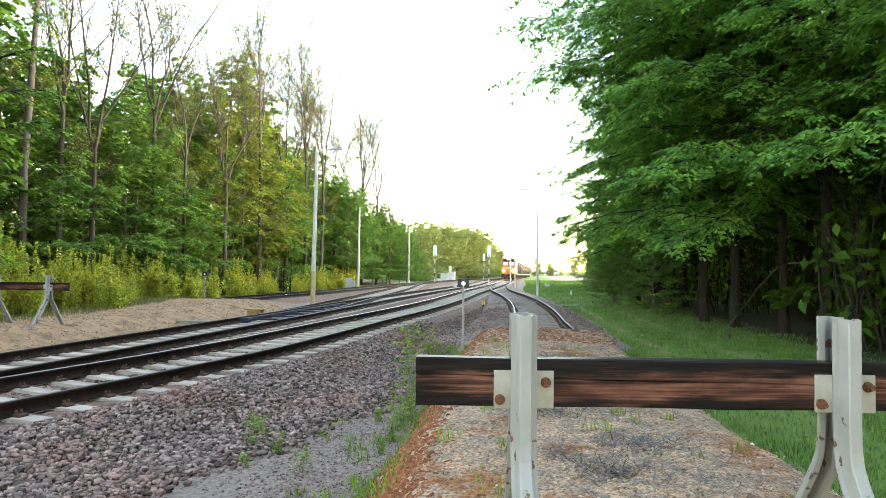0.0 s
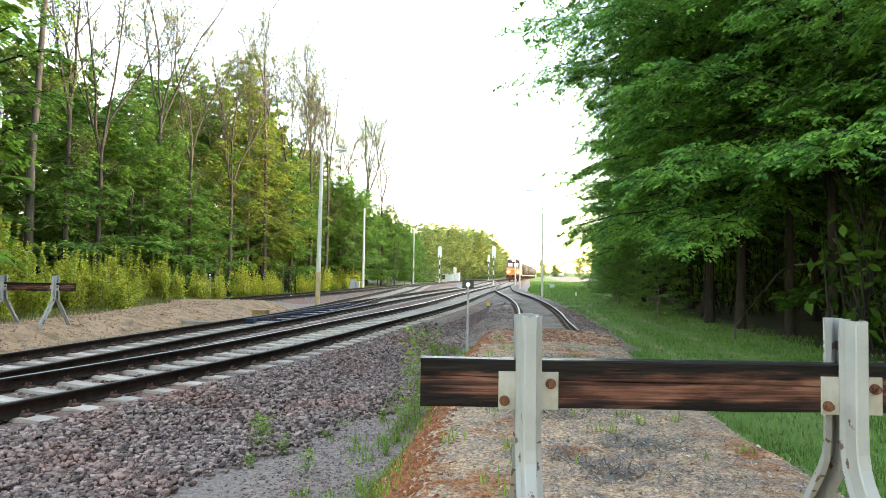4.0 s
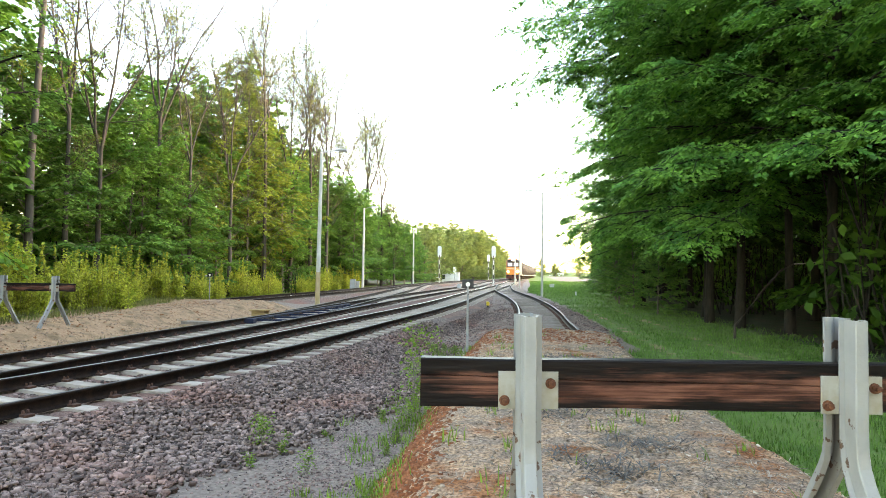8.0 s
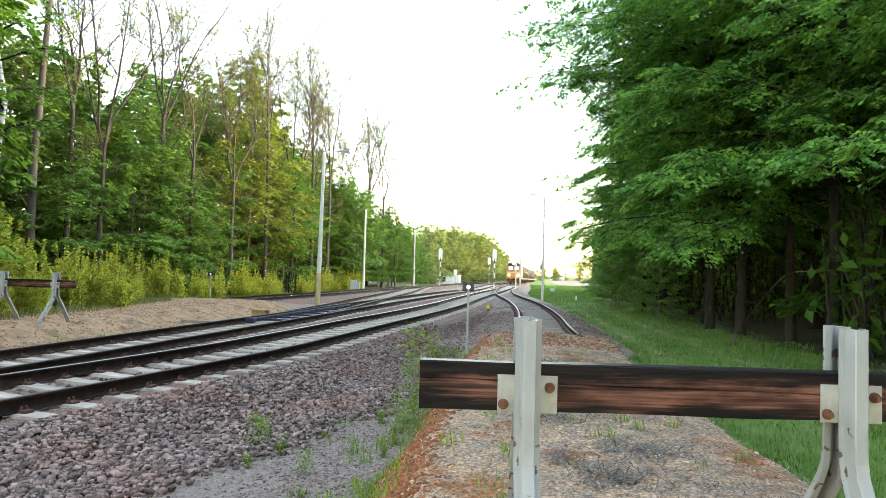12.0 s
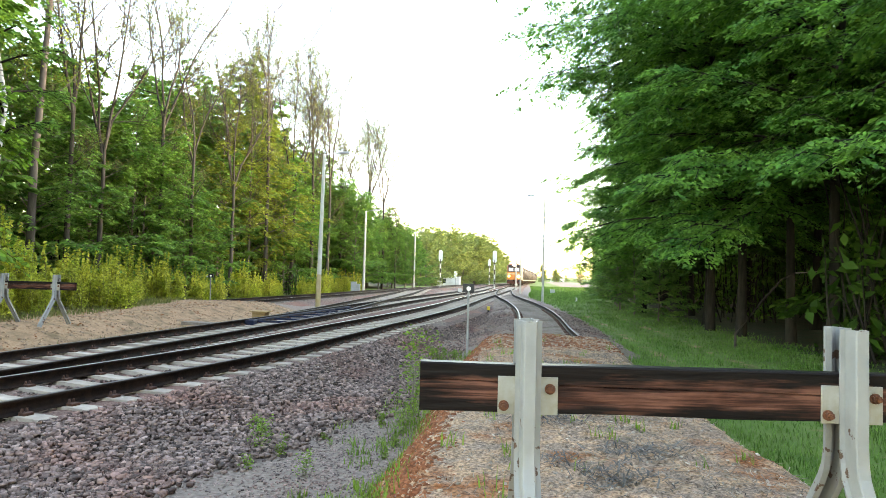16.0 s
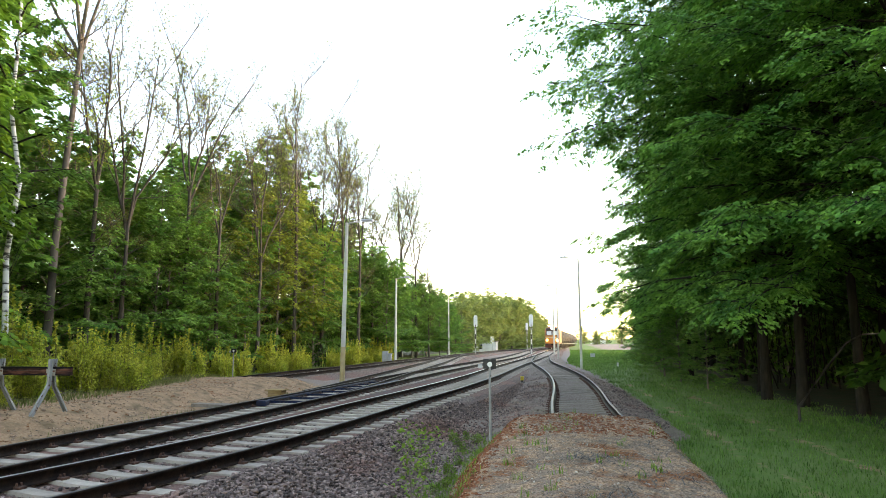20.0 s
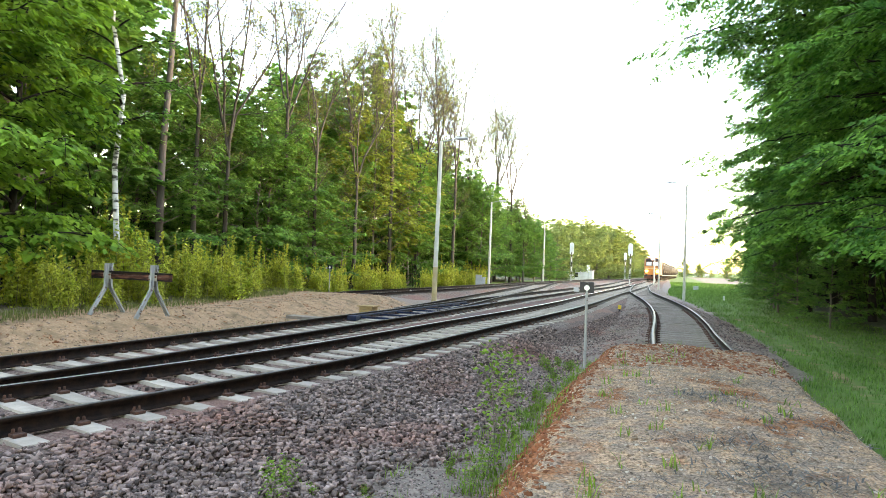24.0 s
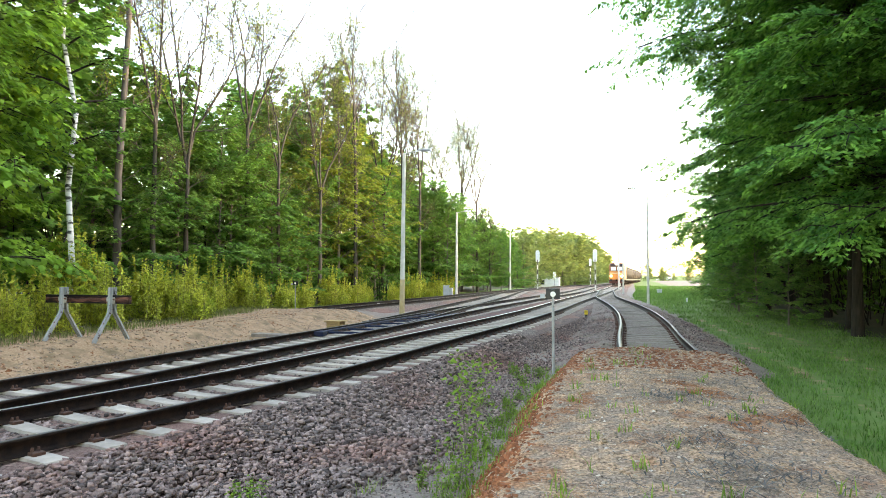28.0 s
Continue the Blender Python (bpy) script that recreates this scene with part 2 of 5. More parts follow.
def rod(a, b, r0, r1=None, seg=10, bm=None):
    bm = bm or bmesh.new()
    a, b = Vector(a), Vector(b)
    d = b - a
    m = Matrix.Translation((a + b) / 2) @ d.to_track_quat("Z", "Y").to_matrix().to_4x4()
    bmesh.ops.create_cone(bm, cap_ends=True, segments=seg, radius1=r0, radius2=r0 if r1 is None else r1, depth=d.length, matrix=m)
    return bm


def thing(name, label, category, group="", at=None, kind=""):
    ob = new(name)
    if at is not None:
        ob.matrix_basis = at
    return tagged(ob, label, category, group, kind)


# ---- plan: tracks as curves x(y), rail heads at height fall(y) ----
def curve(points):
    ys, xs = np.array(sorted(points)).T
    ds = np.gradient(xs, ys)

    def at(y):
        y = np.asarray(y, float)
        i = np.clip(np.searchsorted(ys, y) - 1, 0, len(ys) - 2)
        h = ys[i + 1] - ys[i]
        t = (y - ys[i]) / h
        tc = np.clip(t, 0, 1)
        a = xs[i] * (2 * tc**3 - 3 * tc**2 + 1) + xs[i + 1] * (3 * tc**2 - 2 * tc**3) + h * (ds[i] * (tc**3 - 2 * tc**2 + tc) + ds[i + 1] * (tc**3 - tc**2))
        return a + np.where(t > 1, (t - 1) * h * ds[-1], 0) + np.where(t < 0, t * h * ds[0], 0)
    return at


def fall(y):
    return -0.4 * np.clip((np.asarray(y, float) - 45) / 85, 0, 4) ** 1.3


NEAR_MAIN = curve([(2, -8.1), (7.65, -6.1), (10, -5.3), (13, -4.4), (16, -3.75), (20, -2.98), (25, -1.95), (33, -0.55), (42, 0.68), (50, 1.8), (67, 4.2), (90, 7.1), (128, 11.4), (180, 18.7), (240, 28.2), (300, 38)])
FAR_MAIN = curve([(2, -9.2), (5, -8.6), (9.8, -7.6), (14, -6.95), (20, -6.05), (35, -3.85), (50, -1.35), (67, 1.4), (90, 3.9), (128, 7.6), (180, 14.4), (240, 23.8), (300, 33.5)])
SIDING = curve([(10, 1.75), (17.2, 2.35), (20.5, 2.63), (25, 3.1), (30, 3.5), (40, 3.85), (47, 3.85), (53, 3.95), (67, 4.9), (80, 5.95), (90, 7.1)])
LEFT_SIDING = curve([(16, -12.5), (26, -11.8), (32.7, -11.1), (36, -10.6), (44, -9.0), (58, -7.2), (80, -4.2), (128, 2.6), (160, 8.2)])
CROSSOVER = curve([(20, -6.05), (26, -5.5), (32, -5.25), (42, -4.85), (51, -4.55), (65, -4.5), (72, -4.5), (79, -4.35)])
GAUGE = 0.795


def heading(c, y):
    return np.arctan2(c(np.asarray(y) + 0.05) - c(np.asarray(y) - 0.05), 0.1)


PROFILE = [(-0.036, 0.0), (0.036, 0.0), (0.037, -0.03), (0.012, -0.048), (0.009, -0.13), (0.03, -0.148), (0.074, -0.16), (0.075, -0.172), (-0.075, -0.172), (-0.074, -0.16), (-0.03, -0.148), (-0.009, -0.13), (-0.012, -0.048), (-0.037, -0.03)]


def rail_mesh(c, off, y0, y1, step, head=None):
    ys = np.arange(y0, y1 + step, step)
    h = heading(c, ys)
    px, py = c(ys) + off * np.cos(h), ys - off * np.sin(h)
    k = len(PROFILE)
    v = np.zeros((len(ys), k, 3))
    for j, (dx, dz) in enumerate(PROFILE):
        v[:, j, 0], v[:, j, 1], v[:, j, 2] = px + dx * np.cos(h), py - dx * np.sin(h), fall(py) + dz
    f, ix = [], []
    for i in range(len(ys) - 1):
        for j in range(k):
            f.append((i * k + j, i * k + (j + 1) % k, (i + 1) * k + (j + 1) % k, (i + 1) * k + j))
            ix.append(1 if j == 0 else 0)
    me = mesh_of("rail", v.reshape(-1, 3), np.array(f), [RUST, head or RAILTOP], ix)
    return me


# ---- ground ----
MOUND = curve([(-12, 0.2), (0, 0.55), (3.2, 0.86), (8, 1.2), (12, 1.55), (17, 2.2)])
RIGHT_EDGE = curve([(-20, 6.5), (8, 7.0), (20, 7.6), (30, 8.4), (40, 10.5), (60, 14), (90, 20), (140, 34), (300, 80)])
LEFT_EDGE = curve([(-20, -13.5), (12, -13.0), (22, -13.2), (33, -14.2), (44, -13.0), (58, -11.4), (80, -9.0), (128, -4.5), (180, 6.5), (240, 16), (300, 25)])


VERGE = curve([(-20, 2.0), (3, 2.5), (8, 2.85), (12, 3.2), (16, 3.7), (18, 4.2), (25, 4.9), (32, 5.5), (45, 6.0), (60, 6.6), (90, 10.2), (128, 14.5), (300, 33)])


def smooth(a, b, v):
    t = np.clip((v - a) / (b - a), 0, 1)
    return t * t * (3 - 2 * t)


RNG = np.random.default_rng(7)
WAVES = [(RNG.uniform(0.3, 2.2), RNG.uniform(0, 6.28), RNG.uniform(0, 6.28)) for _ in range(14)]


def uneven(x, y):
    s = 0
    for k, p, d in WAVES:
        s = s + np.sin(k * (x * math.cos(d) + y * math.sin(d)) * 1.7 + p) / (1 + k)
    return s / 5


def ground_height(x, y):
    x, y = np.asarray(x, float), np.asarray(y, float)
    z = -0.42 + fall(np.clip(y, -50, 160)) + 0.05 * uneven(x, y)
    z = z + 0.12 * smooth(3.4, 6, x - np.maximum(0, (y - 40) * 0.1))
    left = smooth(0, 2.0, FAR_MAIN(y) - 3.0 - x) * (1 - smooth(30, 36, y))
    z = z + 0.45 * left
    z = z + 0.25 * smooth(0, 10, x - RIGHT_EDGE(y)) + 0.2 * smooth(0, 8, LEFT_EDGE(y) - x)
    return z


def spaced(lo, fine_lo, fine_hi, hi, step, grow):
    a = list(np.arange(fine_lo, fine_hi + 1e-6, step))
    d, v = step, fine_hi
    while v < hi:
        d *= grow
        v += d
        a.append(v)
    d, v = step, fine_lo
    while v > lo:
        d *= grow
        v -= d
        a.insert(0, v)
    return np.array(a)


def grid_mesh(name, xs, ys, zf, mats, smooth_faces=True):
    X, Y = np.meshgrid(xs, ys)
    v = np.stack([X, Y, zf(X, Y)], -1).reshape(-1, 3)
    nx, ny = len(xs), len(ys)
    i, j = np.meshgrid(np.arange(nx - 1), np.arange(ny - 1))
    a = (j * nx + i).ravel()
    f = np.stack([a, a + 1, a + nx + 1, a + nx], 1)
    return mesh_of(name, v, f, mats, smooth=smooth_faces)


def cover_material():
    """Gravel, turf, shade-darkened forest floor and sandy soil, laid out by the ground's cover."""
    m = bpy.data.materials.new("station_ground")
    m.use_nodes = True
    n, l = m.node_tree.nodes, m.node_tree.links
    b = n["Principled BSDF"]
    b.inputs["Roughness"].default_value = 0.95
    b.inputs["Specular IOR Level"].default_value = 0.2
    tc = n.new("ShaderNodeTexCoord")

    def tex(s, d=8):
        t = n.new("ShaderNodeTexNoise")
        t.inputs["Scale"].default_value, t.inputs["Detail"].default_value = s, d
        l.new(tc.outputs["Object"], t.inputs["Vector"])
        return t.outputs["Fac"]

    def rng(v, lo, hi):
        r = n.new("ShaderNodeMapRange")
        r.inputs["From Min"].default_value, r.inputs["From Max"].default_value = lo, hi
        l.new(v, r.inputs["Value"])
        return r.outputs[0]

    def blend(fac, a, c):
        x = n.new("ShaderNodeMix")
        x.data_type = "RGBA"
        l.new(fac, x.inputs[0])
        for k, v in ((6, a), (7, c)):
            if isinstance(v, tuple):
                x.inputs[k].default_value = (*v, 1)
            else:
                l.new(v, x.inputs[k])
        return x.outputs[2]

    def add(a, c, k):
        q = n.new("ShaderNodeMath")
        q.operation = "MULTIPLY_ADD"
        l.new(c, q.inputs[0])
        q.inputs[1].default_value = k
        l.new(a, q.inputs[2])
        return q.outputs[0]

    at = n.new("ShaderNodeAttribute")
    at.attribute_name = "cover"
    sep = n.new("ShaderNodeSeparateColor")
    l.new(at.outputs["Color"], sep.inputs[0])
    edge = tex(1.6)
    fine, mid, big = tex(22), tex(2.5), tex(0.25, 4)
    gravel = blend(rng(fine, 0.36, 0.66), (0.14, 0.107, 0.09), (0.27, 0.207, 0.17))
    gravel = blend(rng(mid, 0.5, 0.75), gravel, (0.19, 0.152, 0.13))
    turf = blend(rng(mid, 0.35, 0.65), (0.07, 0.137, 0.026), (0.108, 0.168, 0.038))
    turf = blend(rng(fine, 0.55, 0.75), turf, (0.11, 0.12, 0.05))
    turf = blend(rng(big, 0.55, 0.7), turf, (0.11, 0.15, 0.045))
    # Litter brown made very dark, with the trees' shade put into it.
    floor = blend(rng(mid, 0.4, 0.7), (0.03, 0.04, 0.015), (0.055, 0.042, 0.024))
    soil = blend(rng(fine, 0.4, 0.65), (0.30, 0.175, 0.10), (0.40, 0.255, 0.16))
    soil = blend(rng(mid, 0.45, 0.7), soil, (0.15, 0.10, 0.055))
    col = blend(rng(add(sep.outputs["Red"], edge, 0.9), 0.85, 1.05), gravel, turf)
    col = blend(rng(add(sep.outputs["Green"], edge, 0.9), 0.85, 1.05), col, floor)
    col = blend(rng(add(sep.outputs["Blue"], edge, 0.9), 0.85, 1.05), col, soil)
    l.new(col, b.inputs["Base Color"])
    u = n.new("ShaderNodeBump")
    u.inputs["Strength"].default_value, u.inputs["Distance"].default_value = 0.4, 0.03
    l.new(fine, u.inputs["Height"])
    l.new(u.outputs[0], b.inputs["Normal"])
    return m


gx = spaced(-1800, -16, 13, 1800, 0.3, 1.16)
gy = spaced(-1500, -4, 40, 2600, 0.3, 1.10)
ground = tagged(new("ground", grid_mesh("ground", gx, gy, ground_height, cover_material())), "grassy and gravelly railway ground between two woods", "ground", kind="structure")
GX, GY = np.meshgrid(gx, gy)
turf = smooth(-0.1, 0.7, GX - VERGE(GY)) + smooth(0.5, 2.0, LEFT_SIDING(GY) - 1.8 - GX) * smooth(29, 34, GY)
turf = np.maximum(turf, smooth(200, 260, GY)) * (1 - 0.85 * smooth(0, 8, GX - VERGE(GY) - 4) * smooth(75, 110, GY) * (1 - smooth(300, 340, GY)))
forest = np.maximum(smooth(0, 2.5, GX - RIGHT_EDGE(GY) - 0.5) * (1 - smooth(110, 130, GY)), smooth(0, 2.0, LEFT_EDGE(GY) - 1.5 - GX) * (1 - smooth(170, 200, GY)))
sandy = smooth(-0.2, 0.8, FAR_MAIN(GY) - 2.5 - GX) * (1 - smooth(29, 33, GY)) * (1 - smooth(-0.6, 0.6, LEFT_EDGE(GY) - GX))
path = sum(np.exp(-((GX - w - np.maximum(0, GY - 12) * 0.085) / 0.34) ** 2) for w in (4.6, 6.1)) * smooth(5, 9, GY) * (1 - smooth(30, 44, GY)) * 0.5
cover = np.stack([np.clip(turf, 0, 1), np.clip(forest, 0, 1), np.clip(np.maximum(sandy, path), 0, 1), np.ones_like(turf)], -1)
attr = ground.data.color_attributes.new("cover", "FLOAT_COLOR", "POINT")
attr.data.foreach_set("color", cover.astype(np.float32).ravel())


def mound(name, label, c, y0, y1, half, top, xs, ys):
    def zf(X, Y):
        d = np.abs(X - c(Y)) + 0.14 * uneven(X * 2, Y * 2)
        z = np.where(True, top + 0.05 * uneven(X * 1.5 + 3, Y * 1.5) - 0.06 * (d / half) ** 2, 0)
        drop = smooth(half * 0.85, half + 0.75, d)
        end = smooth(y1 - 1.3, y1 + 0.4, Y + 0.3 * uneven(X * 2, Y)) + smooth(y0 + 1, y0, Y)
        k = np.clip(drop + end - drop * end, 0, 1)
        grain = ROUGH.normal(0, 0.003, np.shape(X)) if np.ndim(X) == 2 else 0
        return z * (1 - k) + (-0.62) * k + grain + 0.018 * uneven(X * 6, Y * 6) + 0.010 * uneven(X * 17, Y * 17 + 2) + 0.006 * uneven(X * 37, Y * 33)
    return tagged(new(name, grid_mesh(name, xs, ys, zf, SOIL)), label, "earth mound", kind="structure"), zf


ROUGH = np.random.default_rng(3)
mound_1, mound_top = mound("mound_1", "sandy earth mound with reddish edges burying the end of a siding", MOUND, -10, 16.6, 1.46, 0.22, np.arange(-2.2, 4.6, 0.05), np.arange(-9.9, 17.6, 0.06))


# ---- tracks ----
def sleeper_mesh(mat):
    """A concrete sleeper with sloping shoulders and a waisted middle."""
    out = []
    for x, w, h in ((-1.3, 0.13, 0.16), (-1.28, 0.145, 0.2), (-0.95, 0.145, 0.2), (-0.6, 0.145, 0.2), (-0.35, 0.138, 0.188), (0.35, 0.138, 0.188), (0.6, 0.145, 0.2), (0.95, 0.145, 0.2), (1.28, 0.145, 0.2), (1.3, 0.13, 0.16)):
        out += [(x, -w, -0.2), (x, -w * 0.8, h - 0.2), (x, w * 0.8, h - 0.2), (x, w, -0.2)]
    f = []
    for i in range(9):
        for j in range(3):
            f.append((i * 4 + j, i * 4 + j + 1, i * 4 + j + 5, i * 4 + j + 4))
    f += [(0, 1, 2, 3), (36, 39, 38, 37)]
    bm = bmesh.new()
    vs = [bm.verts.new(v) for v in out]
    for q in f:
        bm.faces.new([vs[k] for k in q])
    return finish(bm, "sleeper", mat)


def clip_mesh():
    bm = bmesh.new()
    for s in (-1, 1):
        box(s * 0.13 - 0.055, s * 0.13 + 0.055, -0.06, 0.06, 0, 0.035, 0.008, bm)
        rod((s * 0.10, -0.03, 0.03), (s * 0.10, -0.03, 0.075), 0.022, 0.014, 6, bm)
        rod((s * 0.10, 0.03, 0.03), (s * 0.10, 0.03, 0.075), 0.022, 0.014, 6, bm)
    return finish(bm, "fastening", material("rusty_fastening", (0.10, 0.042, 0.026), 0.8, 0.0, (0.045, 0.022, 0.016), 20, bump=0.4, bump_scale=80))


SLEEPER, OLD_SLEEPER, CLIP = sleeper_mesh(CONCRETE), sleeper_mesh(OLD_CONCRETE), clip_mesh()


def bed_mesh(c, y0, y1, half, top, foot, wide=1.0, fill=None):
    ys = np.concatenate([np.arange(y0, 30, 0.25), np.arange(max(y0, 30), y1, 1.0)])
    offs = np.array([-half - wide, -half - wide / 2, -half - 0.12, -half + 0.1, -1.0, -0.55, 0, 0.55, 1.0, half - 0.1, half + 0.12, half + wide / 2, half + wide])
    zs = np.array([foot - 0.1, (top + foot) / 2, top - 0.05, top, top, top - 0.02, top - 0.02, top - 0.02, top, top, top - 0.05, (top + foot) / 2, foot - 0.1])
    h = heading(c, ys)[:, None]
    x = c(ys)[:, None] + offs * np.cos(h)
    y = ys[:, None] - offs * np.sin(h)
    z = zs + fall(y) + 0.03 * uneven(x * 3, y * 3) + 0.015 * uneven(x * 9, y * 9)
    z = z - 0.35 * (1 - smooth(0, 1.0, ys - y0))[:, None]
    v = np.stack([x, y, z], -1).reshape(-1, 3)
    n = len(offs)
    i, j = np.meshgrid(np.arange(n - 1), np.arange(len(ys) - 1))
    a = (j * n + i).ravel()
    return mesh_of("ballast_bed", v, np.stack([a, a + 1, a + n + 1, a + n], 1), fill or BALLAST, smooth=True)


def track(name, label, c, y0, y1, sleeper, spacing=0.58, limit=300, half=1.55, top=-0.205, far_end=None, bed_from=None, wide=1.0, fill=None):
    t = thing(name, label, "railway track", "railway tracks", kind="structure")
    for s in (-1, 1):
        part("rail", rail_mesh(c, s * GAUGE, y0, far_end or y1, 0.5, BRIGHT_HEAD if name == "near_main_track" and s < 0 else None), None, t)
    ys = y0 + 0.3 + spacing * np.arange(int((y1 - y0 - 0.3) / spacing))
    for i, y in enumerate(ys[:limit]):
        hd = math.degrees(float(heading(c, y)))
        m = pose(float(c(y)), y, float(fall(y)) - 0.172, 0, 0, -hd + random.uniform(-0.8, 0.8))
        o = part("sleeper", sleeper, None, t, at=m)
        if y < 34:
            for s in (-1, 1):
                part("fastening", CLIP, None, o, at=pose(s * GAUGE, 0, 0.0))
    tagged(new("ballast_bed", bed_mesh(c, bed_from or y0 - 0.5, far_end or y1, half, top, -0.46, wide, fill)), "grey and reddish-brown crushed stone ballast under a track", "ballast", kind="structure")
    return t


track("near_main_track", "main track with rusty rails on pale concrete sleepers", NEAR_MAIN, 2.0, 120, SLEEPER, far_end=300)
track("far_main_track", "second main track with rusty rails on concrete sleepers", FAR_MAIN, 4.0, 118, SLEEPER, far_end=300)
track("siding_track", "curved siding whose rails vanish under an earth mound", SIDING, 14.5, 88, OLD_SLEEPER, half=1.3, top=-0.171, bed_from=15.9, wide=1.5, fill=GRAVEL)
track("left_siding_track", "disused siding beside the wood", LEFT_SIDING, 29.0, 118, OLD_SLEEPER, far_end=150, bed_from=31, top=-0.195)
track("crossover_track", "crossover with rusty rails leading from main track to siding", CROSSOVER, 24.0, 79, SLEEPER, top=-0.222)


# ---- buffer stops ----
def bent_post(y_side):
    """One bent steel section: upright at the top, then leaning out to its foot. y_side: -1 or 1."""
    # trough section across x, opening away from the beam
    sec = [(-0.054, 0.0), (-0.054, 0.008), (-0.034, 0.009), (-0.027, 0.066), (-0.022, 0.071), (0.022, 0.071), (0.027, 0.066), (0.034, 0.009), (0.054, 0.008), (0.054, 0.0), (0.028, 0.0), (0.021, 0.062), (-0.021, 0.062), (-0.028, 0.0)]
    line = [(0.046, 1.165), (0.046, 0.70), (0.05, 0.62), (0.065, 0.55), (0.10, 0.48), (0.5, -0.12)]
    rings = []
    for k, (y, z) in enumerate(line):
        a = line[max(0, k - 1)]
        b = line[min(len(line) - 1, k + 1)]
        d = Vector((0, b[0] - a[0], b[1] - a[1])).normalized()
        nrm = Vector((0, -d.z, d.y))
        rings.append([(x, (y + nrm.y * o) * y_side, z + nrm.z * o) for x, o in sec])
    bm = bmesh.new()
    vs = [[bm.verts.new(p) for p in r] for r in rings]
    k = len(sec)
    for i in range(len(rings) - 1):
        for j in range(k):
            bm.faces.new((vs[i][j], vs[i][(j + 1) % k], vs[i + 1][(j + 1) % k], vs[i + 1][j]))
    for r in (vs[0], vs[-1]):
        for q in ((0, 1, 2, 13), (2, 3, 12, 13), (3, 4, 5, 6, 11, 12), (6, 7, 10, 11), (7, 8, 9, 10)):
            bm.faces.new([r[j] for j in q])
    return finish(bm, "post", GALV)


POST_BACK, POST_FRONT = bent_post(-1), bent_post(1)


def beam_mesh(length):
    """A timber with rounded edges and a long crack along its near face."""
    n, v, f = 150, [], []
    for i in range(n + 1):
        x = -length / 2 + length * i / n
        zc = 0.012 + 0.012 * noise.noise((x * 1.7, 3, 0)) - 0.012 * x
        d = 0.014 * max(0.0, min(1.0, 0.75 + 2.2 * noise.noise((x * 1.9, 8, 1)))) * (1 if i not in (0, n) else 0.3)
        g = 0.0035 + 0.002 * noise.noise((x * 6, 1, 2))
        sec = [(-0.034, -0.1), (-0.040, -0.094), (-0.040, zc - 0.03), (-0.040, zc - g), (-0.040 + d, zc), (-0.040, zc + g), (-0.040, zc + 0.04), (-0.040, 0.094), (-0.034, 0.1), (0.034, 0.1), (0.040, 0.094), (0.040, -0.094), (0.034, -0.1)]
        for y, z in sec:
            w = Vector((x, y, z))
            v.append((x, y + 0.003 * noise.noise(w * 7), z + 0.004 * noise.noise((x * 2.1, y * 4, 5 if z > 0 else 9))))
    k = 13
    for i in range(n):
        for j in range(k):
            f.append((i * k + j, (i + 1) * k + j, (i + 1) * k + (j + 1) % k, i * k + (j + 1) % k))
    f += [tuple(range(k)), tuple(range(n * k + k - 1, n * k - 1, -1))]
    return mesh_of("beam", v, f, BEAM)


def buffer_stop(at, spacing, length, label):
    t = thing("buffer_stop", label, "buffer stop", "buffer stops", at=at)
    part("beam", beam_mesh(length), None, t, "cracked dark creosoted timber beam", at=pose(0, 0, 0.88))
    plate = finish(box(-0.125, 0.125, -0.004, 0.004, -0.078, 0.078, 0.002), "plate", PLATE)
    bm = rod((0, 0, 0), (0, -0.022, 0), 0.018, 0.018, 6)
    rod((0, 0, 0), (0, -0.006, 0), 0.022, 0.022, 14, bm)
    rod((0, -0.02, 0), (0, -0.035, 0), 0.011, 0.011, 8, bm)
    bolt = finish(bm, "bolt", BOLT)
    for s in (-1, 1):
        x = s * spacing / 2
        for me in (POST_BACK, POST_FRONT):
            part("post", me, None, t, at=pose(x, 0, 0))
        p = part("plate", plate, None, t, at=pose(x, -0.0425, 0.853))
        for k, u, w in ((-1, -0.1, -0.043), (1, 0.092, 0.03)):
            part("bolt", bolt, None, p, "rusty bolt head", at=pose(u, -0.004, w))
    return t


buffer_stop(pose(0.812, 3.285, 0.22), 1.335, 2.24, "pale steel buffer stop with cracked dark timber beam on a mound")
buffer_stop(pose(-10.95, 16.4, 0.14, 0, 0, -6), 1.45, 2.5, "grey steel buffer stop with a dark timber beam by the bushes")


# ---- lamp posts ----
LAMP_GREY = material("grey_lamp_housing", (0.35, 0.36, 0.38), 0.5)
# Paler copy of the housing: washing-out by the bright sky put into colour.
LAMP_WASHED = material("washed_out_lamp_housing", (0.66, 0.66, 0.66), 0.5)


def lamp_post(at, height, toward, label, lean=0.0, girth=0.15, head=LAMP_GREY):
    t = thing("lamp_post", label, "lamp post", "platform lamp posts", at=at @ pose(0, 0, 0, 0, lean, 0))
    bm = rod((0, 0, -0.6), (0, 0, height), girth, girth * 0.6, 16)
    part("pole", bm, POLE, t, smooth=False)
    arm = part("arm", rod((0, 0, height - 0.05), (toward * 0.75, 0, height + 0.12), 0.03, 0.025, 8), GALV, t)
    bm = box(min(toward * 0.7, toward * 1.3), max(toward * 0.7, toward * 1.3), -0.13, 0.13, height + 0.07, height + 0.17, 0.03)
    part("lamp_head", bm, head, arm)
    return t


